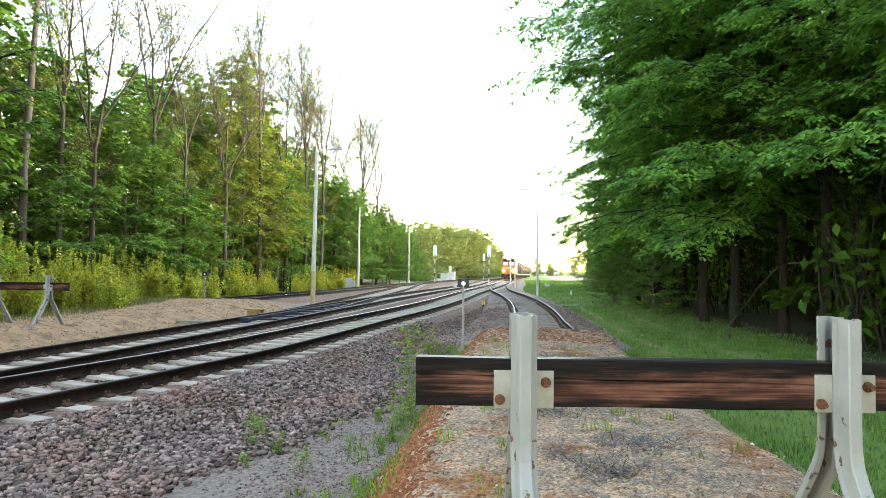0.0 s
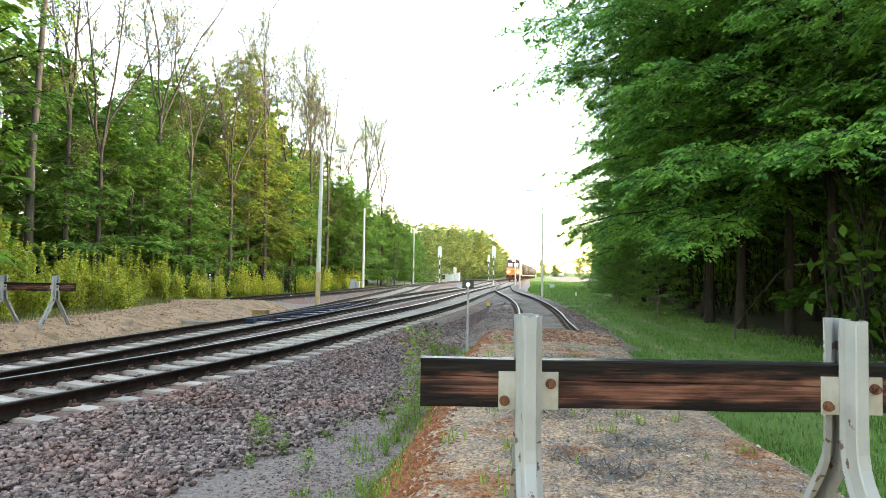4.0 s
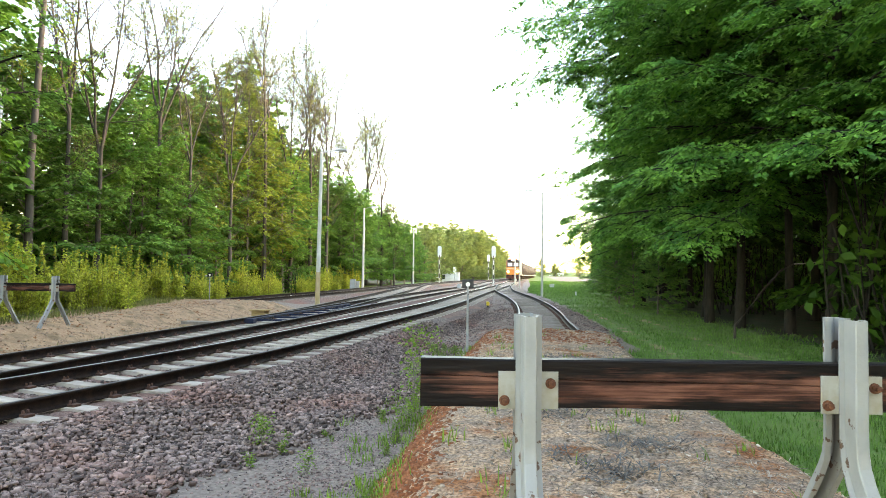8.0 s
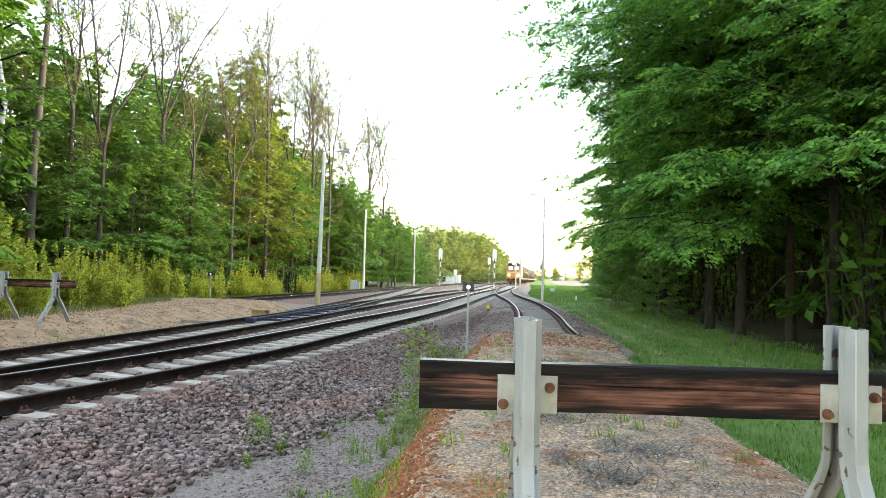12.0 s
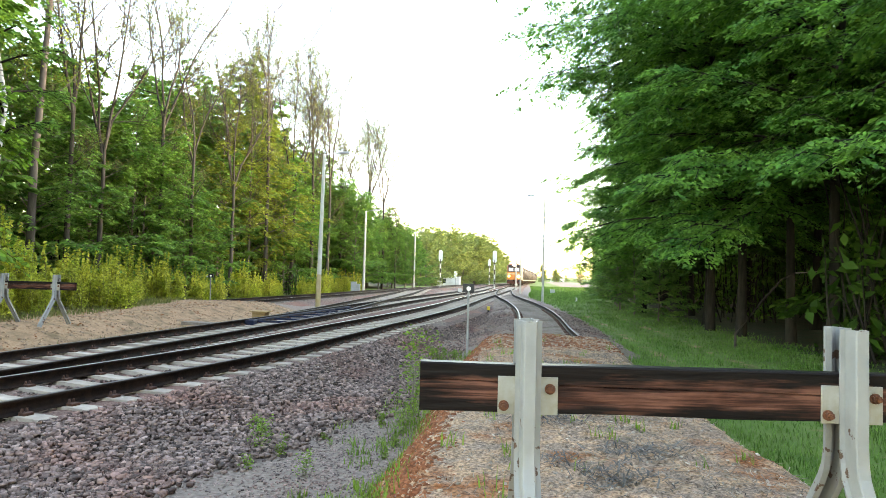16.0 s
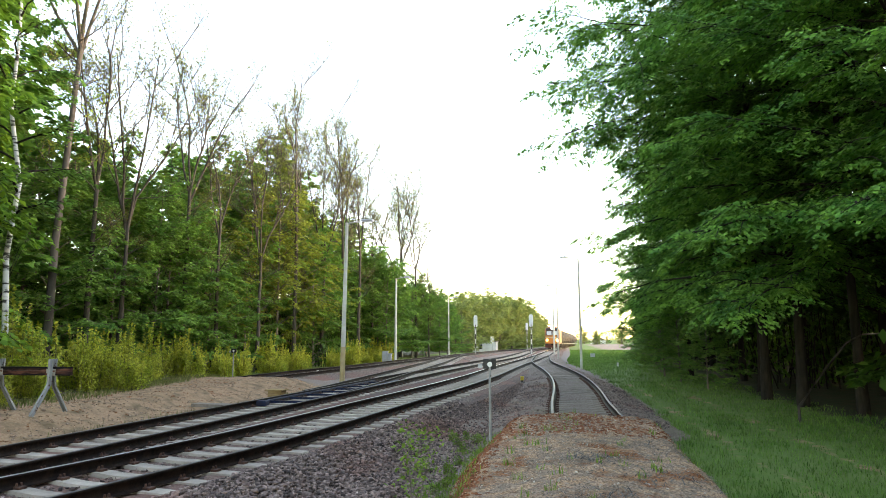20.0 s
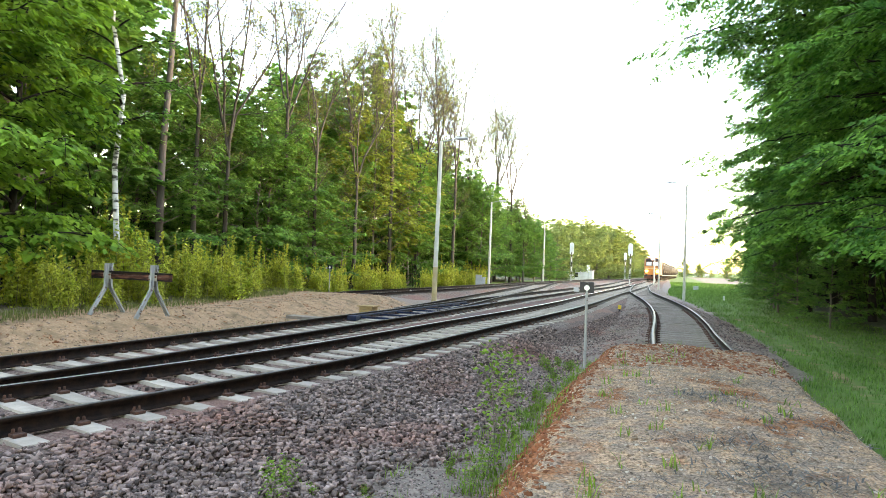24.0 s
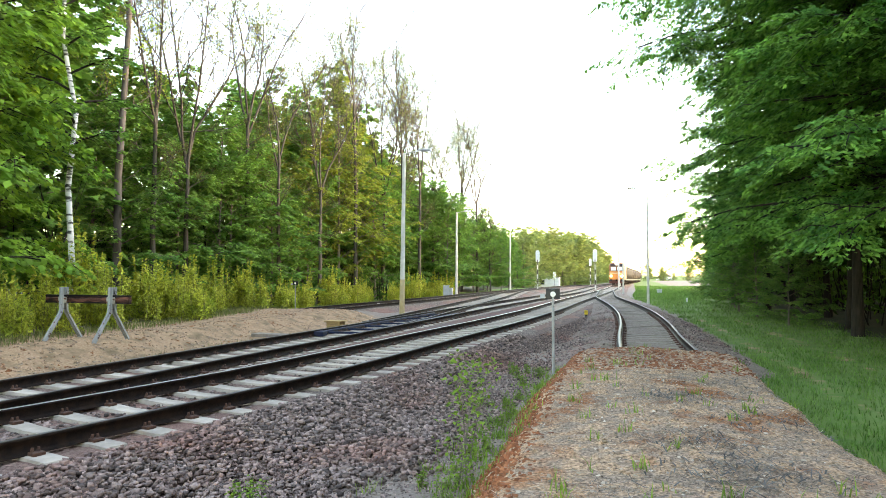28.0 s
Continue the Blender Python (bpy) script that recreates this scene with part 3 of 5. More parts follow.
for x, y, lean in ((-7.0, 31.9, 0.6), (-8.9, 60.2, 0.2), (-6.0, 88, 0.0)):
    post = lamp_post(pose(x, y, float(fall(y)) - 0.35), 7.75, 1, "tall pale concrete lamp post with a short arm", lean, 0.125)
    if y < 40:
        part("base_band", rod((0, 0, -0.3), (0, 0, 1.75), 0.1285, 0.117, 16), material("tan_weathered_paint", (0.42, 0.31, 0.16), 0.8, 0, (0.5, 0.40, 0.24), 3), post, "tan weathered lower part")
for x, y in ((6.28, 47.8), (7.0, 71.5), (8.7, 95), (11.0, 119), (13.5, 143)):
    lamp_post(pose(x, y, float(fall(y)) - 0.3), 7.8, -1, "tall pale lamp post on the grass verge", girth=0.095, head=LAMP_WASHED)


# ---- trees ----
def tube(path, radii, seg, verts, faces):
    path = np.asarray(path)
    base = len(verts)
    up = np.array([0.31, 0.17, 0.93])
    for k in range(len(path)):
        d = path[min(k + 1, len(path) - 1)] - path[max(k - 1, 0)]
        d = d / (np.linalg.norm(d) + 1e-9)
        s = np.cross(d, up if abs(d @ up) < 0.95 else np.array([1.0, 0, 0]))
        s /= np.linalg.norm(s)
        q = np.cross(d, s)
        for j in range(seg):
            a = 2 * math.pi * j / seg
            verts.append(path[k] + radii[k] * (math.cos(a) * s + math.sin(a) * q))
    for k in range(len(path) - 1):
        for j in range(seg):
            faces.append((base + k * seg + j, base + k * seg + (j + 1) % seg, base + (k + 1) * seg + (j + 1) % seg, base + (k + 1) * seg + j))


def leaves_mesh(name, centres, ahead, size, rng, mat, tilt=0.35, narrow=0.55, outward=0.0):
    """Folded leaves at the given places, each pointing ahead."""
    n = len(centres)
    nz = np.stack([rng.normal(0, tilt, n), rng.normal(0, tilt, n), np.ones(n)], 1)
    nz[:, :2] += ahead[:, :2] * outward
    nz /= np.linalg.norm(nz, axis=1)[:, None]
    d = ahead + rng.normal(0, 0.25, (n, 3))
    d -= nz * np.sum(d * nz, 1)[:, None] * 0.75
    d /= np.linalg.norm(d, axis=1)[:, None]
    s = np.cross(nz, d)
    L = (size * rng.uniform(0.7, 1.3, n))[:, None]
    W = L * narrow * 0.5
    a = centres - d * L * 0.5
    b = centres + d * L * 0.5
    v = np.stack([a, centres + s * W + nz * W * 0.35, b, centres - s * W + nz * W * 0.35], 1).reshape(-1, 3)
    i = np.arange(n)[:, None] * 4
    return mesh_of(name, v, i + np.array([[0, 1, 2, 3]]), mat)


def tree_meshes(seed, height, crown_from, reach, limbs, twigs, per_twig, leaf, mat, bark, trunk_r=0.16, rise=0.25, fan=0.42, wobble=0.25, top_taper=0.35, droop=0.2, bare=0, low=0.55, lift=0.5, ramp=2.2, vary=(0.65, 1.15), hang=-0.05, outward=0.3, tilt=0.35, shape=None, tuft=0.085):
    """A trunk with limbs and twigs, and a crown of flat leafy sprays. bare: side shoots for each twig."""
    rng = np.random.default_rng(seed)
    V, F, C, D = [], [], [], []
    n = 9
    zs = np.linspace(-0.4, height, n)
    sway = np.cumsum(rng.normal(0, wobble * height / 60, (n, 2)), 0)
    sway -= sway[0]
    trunk = np.column_stack([sway, zs])
    tube(trunk, trunk_r * (1 - 0.86 * np.linspace(0, 1, n)) * np.r_[1.35, np.ones(n - 1)], 8, V, F)
    ang = rng.uniform(0, 6.28)
    for i in range(limbs):
        u = (i + rng.uniform(0, 0.8)) / limbs
        z = crown_from + (height - crown_from) * u * 0.98
        at = np.array([np.interp(z, zs, sway[:, 0]), np.interp(z, zs, sway[:, 1]), z])
        ang += 2.4 + rng.normal(0, 0.35)
        full = (1 - (u ** 2) * (1 - top_taper)) * min(1, low + ramp * u)
        if shape:
            full = shape(u, ang)
        L = reach * full * rng.uniform(*vary)
        el = rise + lift * u + rng.normal(0, 0.12)
        d = np.array([math.cos(ang) * math.cos(el), math.sin(ang) * math.cos(el), math.sin(el)])
        t = np.linspace(0, 1, 6)
        limb = at + d * (L * t)[:, None]
        limb[:, 2] -= droop * L * t**2
        limb[1:, :] += np.cumsum(rng.normal(0, 0.03 * L, (5, 3)) * [1, 1, 0.5], 0)
        r0 = max(0.012, trunk_r * 0.42 * (1 - 0.6 * u))
        tube(limb, r0 * (1 - 0.8 * t), 5, V, F)
        for k in range(twigs):
            w = 0.2 + 0.85 * (k + rng.uniform(0, 1)) / twigs
            w = min(w, 1.0)
            p = np.array([np.interp(w, t, limb[:, c]) for c in range(3)])
            a2 = ang + (1 if k % 2 else -1) * rng.uniform(0.15, 1.15)
            l2 = L * rng.uniform(0.2, 0.42) * (1.1 - 0.36 * w)
            d2 = np.array([math.cos(a2), math.sin(a2), rng.normal(0.3 if bare else hang, 0.18)])
            tw = np.stack([p, p + d2 * l2 * 0.5 + [0, 0, 0.03 * l2], p + d2 * l2 + [0, 0, -droop * l2 * 0.7]])
            tube(tw, [r0 * 0.35, r0 * 0.22, 0.004], 3, V, F)
            for _ in range(bare):
                q0 = p + d2 * l2 * rng.uniform(0.2, 0.9)
                d3 = d2 + rng.normal(0, 0.5, 3) + [0, 0, 0.35]
                tube(np.stack([q0, q0 + d3 * l2 * 0.25, q0 + d3 * l2 * 0.5 + [0, 0, 0.05]]), [0.018, 0.013, 0.007], 3, V, F)
            m = int(per_twig * (l2 / (0.3 * reach)) ** 1.5 + per_twig * 0.15)
            if m:
                side = np.array([-d2[1], d2[0], 0])
                tufts = max(2, m // (11 if per_twig > 100 else 4))
                st = rng.uniform(0.05, 1.05, tufts)
                vt = rng.uniform(-1, 1, tufts) * fan * l2 * np.sqrt(np.clip(1.1 - st, 0, 1))
                pick = rng.integers(0, tufts, m)
                s = st[pick] + rng.normal(0, tuft, m) / max(l2, 0.5)
                v = vt[pick] + rng.normal(0, tuft, m)
                c = p + d2 * (l2 * s)[:, None] + side * v[:, None]
                c[:, 2] += -droop * l2 * 0.7 * s**2 - 0.25 * np.abs(v) + rng.normal(0, 0.03, m) + rng.normal(0, 0.03 + 0.03 * l2, tufts)[pick]
                C.append(c)
                D.append(d2 * 0.7 + side * (np.sign(v) * 0.7)[:, None] + [0, 0, -0.35])
    trunk_me = mesh_of("trunk", np.array(V), np.array(F), bark, [int(k >= 64) for k in range(len(F))] if isinstance(bark, list) else None, smooth=True)
    return trunk_me, leaves_mesh("crown", np.concatenate(C), np.concatenate(D), leaf, rng, mat, tilt=tilt, narrow=0.66, outward=outward)


def bare_tree_meshes(seed, height, fork, leaders, spread, per_tip, leaf, mat, bark, trunk_r=0.15):
    """A grey trunk that forks into rising leaders, boughs and fine twigs, with a few young leaves at the tips."""
    rng = np.random.default_rng(seed)
    V, F, C = [], [], []
    top = height * fork
    zs = np.linspace(-0.4, top, 6)
    sway = np.cumsum(rng.normal(0, 0.05, (6, 2)), 0)
    sway -= sway[0]
    tube(np.column_stack([sway, zs]), trunk_r * np.linspace(1.25, 0.62, 6), 8, V, F)

    def grow(p, d, length, r, level):
        d = np.array(d) / np.linalg.norm(d)
        pts = [np.array(p)]
        steps = 5 if level == 0 else 4 if level == 1 else 3
        for k in range(steps):
            d = d + rng.normal(0, 0.13, 3) + [0, 0, 0.13]
            d /= np.linalg.norm(d)
            pts.append(pts[-1] + d * length / steps)
        pts = np.array(pts)
        tube(pts, r * np.linspace(1, 0.35, len(pts)), (6, 4, 3, 3)[level], V, F)
        if level == 3:
            C.append(pts[-1] + rng.normal(0, 0.13, (per_tip, 3)))
            return
        for k in range((8, 7, 5)[level]):
            w = 0.18 + 0.82 * (k + rng.uniform(0, 1)) / (8, 7, 5)[level]
            q = np.array([np.interp(w * steps, np.arange(steps + 1), pts[:, c]) for c in range(3)])
            e = d * 0.75 + rng.normal(0, 1, 3) * [0.75, 0.75, 0.45] + [0, 0, 0.2]
            grow(q, e, length * (0.42, 0.5, 0.5)[level] * rng.uniform(0.65, 1.15) * (1.15 - 0.45 * w), max(0.009, r * 0.45), level + 1)

    a = rng.uniform(0, 6.28)
    for i in range(leaders):
        a += 6.28 / leaders + rng.normal(0, 0.3)
        z = top * rng.uniform(0.86, 1.0) if i else top
        p = [np.interp(z, zs, sway[:, 0]), np.interp(z, zs, sway[:, 1]), z]
        out = spread * rng.uniform(0.5, 1.1) if i else 0.12
        grow(p, (math.cos(a) * out, math.sin(a) * out, 1.0), (height - z) * rng.uniform(0.74, 0.95) * (1 if i else 1.05), trunk_r * 0.55, 0)
    for i in range(5):
        z = top * rng.uniform(0.5, 0.95)
        b = rng.uniform(0, 6.28)
        grow([np.interp(z, zs, sway[:, 0]), np.interp(z, zs, sway[:, 1]), z], (math.cos(b), math.sin(b), 0.6), height * 0.09, 0.03, 1)
    C = np.concatenate(C)
    trunk_me = mesh_of("trunk", np.array(V), np.array(F), bark, smooth=True)
    return trunk_me, leaves_mesh("crown", C, rng.normal(0, 0.6, C.shape), leaf, rng, mat, tilt=0.8)


def tree(name, label, meshes, at, group):
    t = thing(name, label, "tree", group, at=at)
    part("trunk", meshes[0], None, t)
    part("crown", meshes[1], None, t)
    return t


def stand(name, label, group, variants, places, seed):
    rng = random.Random(seed)
    firsts = {}
    for x, y, k, s, *turn in places:
        z = float(ground_height(x, y))
        m = Matrix.LocRotScale((x, y, z), Euler((0, 0, turn[0] if turn else rng.uniform(0, 6.28))), (s, s, s * rng.uniform(0.92, 1.08)))
        if k in firsts:
            copy_thing(firsts[k], m)
        else:
            firsts[k] = tree(name, label, variants[k], Matrix(), group)
            firsts[k].matrix_basis = m


def edge_crown(bias, *rows):
    """Reach of the limbs by height (rows of share, reach), longer over the verge, towards -x."""
    us, fs = zip(*rows)

    def at(u, ang):
        return float(np.interp(u, us, fs)) * (1 - bias + bias * math.cos(ang - math.pi))
    return at


WOOD = dict(fan=0.5, rise=0.17, lift=0.52, droop=0.27, vary=(0.88, 1.0), hang=-0.24, outward=0.8, tilt=0.45, tuft=0.095)
near_wood = [tree_meshes(10, 16, 3.9, 6.2, 54, 12, 250, 0.116, HORNBEAM, SHADED_BARK, 0.15, shape=edge_crown(0.18, (0, 0.95), (0.3, 1.0), (0.5, 0.86), (0.75, 0.6), (1, 0.3)), **WOOD),
             tree_meshes(11, 16, 4.3, 6.1, 54, 12, 250, 0.116, HORNBEAM, SHADED_BARK, 0.15, shape=edge_crown(0.18, (0, 0.9), (0.3, 0.96), (0.5, 0.84), (0.75, 0.6), (1, 0.3)), **WOOD),
             tree_meshes(15, 17, 3.7, 8.9, 92, 12, 250, 0.116, HORNBEAM, SHADED_BARK, 0.16, shape=edge_crown(0.22, (0, 0.56), (0.3, 0.56), (0.42, 0.72), (0.54, 1.0), (0.68, 0.95), (0.82, 0.68), (1, 0.38)), **WOOD)]
# Deep trees carry the wood's shade in their leaf colour.
deep_wood = [tree_meshes(20 + i, 15, 1.2, 5.0, 28, 9, 80, 0.3, SHADED_LEAVES, SHADED_BARK, 0.17, 0.2) for i in range(2)]
deep_wood.append(tree_meshes(22, 15, 1.0, 5.2, 22, 6, 30, 0.7, SHADED_LEAVES, SHADED_BARK, 0.17, 0.2))
WR = random.Random(31)
stand("hornbeam", "tall dense green hornbeam with drooping layered sprays", "hornbeams at the edge of the wood", near_wood,
      [(11.8, 11.8, 1, 1.0, -0.6), (9.6, 17.3, 1, 1.0, -0.3), (9.5, 22.3, 2, 1.0, 0.12), (9.3, 24.4, 2, 0.96, -0.35), (10.0, 20.0, 0, 0.95, 0.9), (10.45, 27.7, 1, 0.98, 0.4), (12.0, 33.5, 0, 1.0, 0.0), (10.4, 36.4, 1, 0.92, 1.9), (14.0, 41, 0, 0.95, 0.2)], 3)
# Mostly hidden rows, from x = 17 and y = 98, are added to block sun.
stand("forest_tree", "forest tree with shade-darkened leaves, those out of view added to block light", "trees deep in the wood", deep_wood,
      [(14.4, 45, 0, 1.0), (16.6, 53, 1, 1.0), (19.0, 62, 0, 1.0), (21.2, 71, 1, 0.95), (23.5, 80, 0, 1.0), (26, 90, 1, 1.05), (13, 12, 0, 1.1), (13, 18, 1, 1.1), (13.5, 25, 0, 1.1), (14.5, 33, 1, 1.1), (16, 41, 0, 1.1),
       # Trees below y = 0 stand out of view behind the camera.
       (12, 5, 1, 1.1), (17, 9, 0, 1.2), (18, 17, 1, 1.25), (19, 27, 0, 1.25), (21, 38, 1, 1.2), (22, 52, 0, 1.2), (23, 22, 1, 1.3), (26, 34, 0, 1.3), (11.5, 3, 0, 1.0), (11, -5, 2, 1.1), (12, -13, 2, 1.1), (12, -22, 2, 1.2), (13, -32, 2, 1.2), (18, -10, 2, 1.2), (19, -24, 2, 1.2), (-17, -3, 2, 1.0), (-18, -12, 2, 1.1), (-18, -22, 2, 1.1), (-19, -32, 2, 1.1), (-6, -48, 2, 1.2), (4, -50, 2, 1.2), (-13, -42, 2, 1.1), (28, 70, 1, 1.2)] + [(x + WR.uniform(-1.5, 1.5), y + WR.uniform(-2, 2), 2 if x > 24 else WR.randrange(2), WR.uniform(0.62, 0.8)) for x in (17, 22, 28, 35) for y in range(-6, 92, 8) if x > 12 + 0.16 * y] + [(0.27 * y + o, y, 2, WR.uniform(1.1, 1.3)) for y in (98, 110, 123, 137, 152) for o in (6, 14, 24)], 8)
under = [tree_meshes(30 + i, 10.5, 0.7, 3.9, 34, 11, 52, 0.21, SPRING, BARK, 0.10, 0.35, lift=0.8, low=0.8, top_taper=0.62) for i in range(3)]
under.append(tree_meshes(34, 11.5, 1.2, 3.3, 26, 8, 38, 0.2, OLIVE, BARK, 0.09, 0.5, lift=0.9, low=0.7, top_taper=0.5))
back = [tree_meshes(40 + i, 12.5, 0.5, 4.2, 24, 8, 36, 0.4, SPRING, BARK, 0.12, 0.35, lift=0.8, low=0.8, top_taper=0.62) for i in range(2)]
tall = [bare_tree_meshes(50 + i, 20, f, n, sp, 4, 0.125, PALE, GREY_BARK, 0.135) for i, (f, n, sp) in enumerate(((0.5, 3, 0.34), (0.42, 4, 0.42), (0.55, 4, 0.4)))]
R = random.Random(5)


def wood_top(x, y):
    """Height of the leafy storey of the wood on the far side: low at first, tall in the middle, low again at its end."""
    yf = y * 16.5 / max(12.0, -x)
    return float(np.interp(yf, (6, 17, 20.5, 24, 30, 37, 46, 56, 66, 76, 90, 120), (12.5, 13, 10.5, 8.2, 8.8, 10.8, 11.6, 12.2, 12.0, 12.0, 10.4, 9.4)))


pl, pb, pt = [], [], []
for i in range(3, 33):
    y = 21.5 + i * 2.0 + max(0, i - 14) * 0.5
    x = float(LEFT_EDGE(y)) - (R.uniform(3.2, 5.6) if y < 66 else R.uniform(0.6, 3.0)) - (1.6 if y < 26 else 0)
    k = R.choice((0, 1, 2)) if not 42 < y < 64 else R.choice((3, 3, 1))
    pl.append((x, y + R.uniform(-0.8, 0.8), k, wood_top(x, y) / (10.4 if k == 3 else 9.6) * R.uniform(0.82, 1.06)))
for i in range(44):
    y = 10 + i * 2.1
    for near, far in ((6.5, 9), (12, 16)):
        x = float(LEFT_EDGE(y)) - R.uniform(near, far)
        if near < 10 or i % 2:
            pb.append((x, y + R.uniform(-1, 1), R.randrange(2), wood_top(x, y) * -x / 16.5 / 11.6 * R.uniform(0.68, 0.92)))
# tall slender trees with thin crowns: place and height
for i, (x, y, h) in enumerate(((-18.6, 30.2, 17.2), (-18.5, 32.6, 17.6), (-18.2, 38.4, 19.2), (-17.5, 41.5, 19.4), (-17.0, 47.5, 21), (-16.4, 54, 22.6),
                               (-17.4, 57.5, 23.4), (-16.0, 61.0, 25), (-15.4, 66.5, 25.6), (-14.2, 69.3, 26.6), (-17, 73, 25), (-14.8, 79, 20), (-12.9, 90.5, 25.5), (-13.7, 92.5, 26.4), (-10.9, 92, 20.5), (-9.4, 96, 13.5), (-16.5, 15, 17), (-18, 11, 18))):
    pt.append((x + 1.3, y * (x + 1.3) / x, i % 3, (h + 0.4) / 20 * (0.97 if y < 85 else 1.06)))
pl += [(float(RIGHT_EDGE(y)) + o, y, k, sc) for y, o, k, sc in ((29, 0.6, 2, 0.42), (33.5, 0.0, 1, 0.5), (38, -0.6, 0, 0.55), (42, -0.6, 1, 0.6), (46, -0.4, 0, 0.62), (51, 0.0, 2, 0.66), (57, 0.2, 1, 0.7), (63, 0.4, 0, 0.72), (70, 0.6, 2, 0.75), (78, 0.8, 0, 0.75), (87, 1.0, 2, 0.8))]
pl += [(-8.4, 86, 1, 0.86), (-7.4, 90, 0, 0.84), (-6.7, 95, 1, 0.8), (-5.8, 99, 2, 0.74), (-7.2, 102, 0, 0.85)]
stand("broadleaf_tree", "bright green young broadleaf tree at the edge of the wood", "young trees of the wood", under, pl, 4)
stand("woodland_tree", "green leafy tree deeper in the wood", "leafy trees deeper in the wood", back, pb, 9)
stand("tall_tree", "tall slender grey tree with sparse pale spring leaves", "tall trees of the wood", tall, pt, 6)
BIRCH_BARK = material("birch_bark", (0.62, 0.60, 0.57), 0.8, 0, (0.05, 0.045, 0.04), 4, 6, (0.52, 0.62), stretch=(0.6, 0.6, 2.5))
stand("birch", "slender white-barked birch with young green leaves", "birches", [tree_meshes(61, 17, 4.5, 3.0, 30, 9, 40, 0.15, SPRING, [BIRCH_BARK, SHADED_BARK], 0.105, 0.5, droop=0.3, wobble=0.5)], [(-14.75, 20.0, 0, 1.0, 2.0)], 2)
stand("maple", "broad bright green maple before the birch at the wood's edge", "maples", [tree_meshes(64, 13, 0.9, 4.4, 40, 11, 60, 0.24, MAPLE, SHADED_BARK, 0.15, 0.3, lift=0.7, low=0.8, top_taper=0.6, hang=-0.2, outward=0.6, tilt=0.4, tuft=0.15)], [(-16.4, 15.6, 0, 1.0, 0.7), (-17.6, 19.2, 0, 0.9, 2.7)], 2)
ASH_BARK = material("smooth_brown_grey_bark", (0.085, 0.072, 0.063), 0.9, 0, (0.13, 0.11, 0.096), 3, stretch=(2, 2, 0.5), bump=0.5, bump_scale=14)
ash = tree("ash", "tall leaning ash with a long clear grey-brown trunk", bare_tree_meshes(66, 25, 0.62, 4, 0.4, 4, 0.16, OLIVE, ASH_BARK, 0.145), Matrix(), "ashes")
ash.matrix_basis = pose(-17.9, 26.4, -0.2, 0, 2.0, 0)


# ---- bushes ----
SHOOT = material("green_willow_shoot", (0.17, 0.16, 0.06), 0.8, 0, (0.12, 0.10, 0.05), 6)
def bush_meshes(seed, height, stems, radius, leaf, per, mat, bark=None, plume=0.0):
    """Upright stems set in a few tufts, each leafy along its length. plume: share of tall pointed shoots."""
    rng = np.random.default_rng(seed)
    V, F, C, D = [], [], [], []
    tufts = [(rng.uniform(0, 6.28), radius * math.sqrt(rng.uniform(0, 1)), rng.uniform(0.55, 1.0)) for _ in range(7)]
    for i in range(stems):
        ta, tr, th = tufts[i % 7]
        a = rng.uniform(0, 6.28)
        p = np.array([math.cos(ta) * tr + rng.normal(0, 0.13), math.sin(ta) * tr + rng.normal(0, 0.13), -0.1])
        shoot = rng.uniform(0, 1) < plume
        h = height * th * (rng.uniform(0.95, 1.2) if shoot else rng.uniform(0.4, 0.9))
        out = (0.12 if shoot else 0.38) * h * rng.uniform(0.2, 1)
        q = p + np.array([math.cos(a) * out, math.sin(a) * out, h])
        mid = (p + q) / 2 + rng.normal(0, 0.05, 3)
        tube(np.stack([p, mid, q]), [0.012, 0.008, 0.003], 3, V, F)
        t = rng.uniform(0.1, 1.03, per)
        c = p + (q - p) * t[:, None] + rng.normal(0, 1, (per, 3)) * ((0.07 if shoot else 0.12) * (1.15 - t))[:, None]
        C.append(c)
        D.append(rng.normal(0, 0.6, (per, 3)) + [math.cos(a) * 0.3, math.sin(a) * 0.3, 0.7])
    return mesh_of("brushwood", np.array(V), np.array(F), bark or SHOOT), leaves_mesh("foliage", np.concatenate(C), np.concatenate(D), leaf, rng, mat, tilt=0.7)


def scatter_plants(name, label, category, group, variants, places, names, seed):
    rng = random.Random(seed)
    firsts = {}
    for x, y, z, k, s in places:
        m = Matrix.LocRotScale((x, y, z), Euler((0, 0, rng.uniform(0, 6.28))), (s, s, s * rng.uniform(0.85, 1.15)))
        if k in firsts:
            copy_thing(firsts[k], m)
        else:
            t = firsts[k] = thing(name, label, category, group, at=m)
            for n, me in zip(names, variants[k]):
                part(n, me, None, t)


bushes = [bush_meshes(70 + i, 2.6, 70, 0.95, 0.15, 52, WILLOW, plume=0.35) for i in range(4)]
pp = []
wood_shrubs = [bush_meshes(76 + i, 2.6, 44, 1.3, 0.1, 24, SHADED_LEAVES, SHADED_BARK) for i in range(2)]
ws = []
# Mostly hidden shrubs, added to stop light coming through from behind.
for i in range(56):
    y = 2 + i * 1.65
    x = float(RIGHT_EDGE(y)) + R.uniform(5, 17)
    ws.append((x, y, float(ground_height(x, y)), R.randrange(2), R.uniform(1.1, 2.3)))
for i in range(30):
    y = 8 + i * 2.8
    x = float(LEFT_EDGE(y)) - R.uniform(5, 12)
    ws.append((x, y, float(ground_height(x, y)), R.randrange(2), R.uniform(1.0, 1.7)))
scatter_plants("forest_shrub", "green shrub in the wood with shade put into its leaf colour", "shrub", "shrubs in the wood", wood_shrubs, ws, ("brushwood", "foliage"), 13)
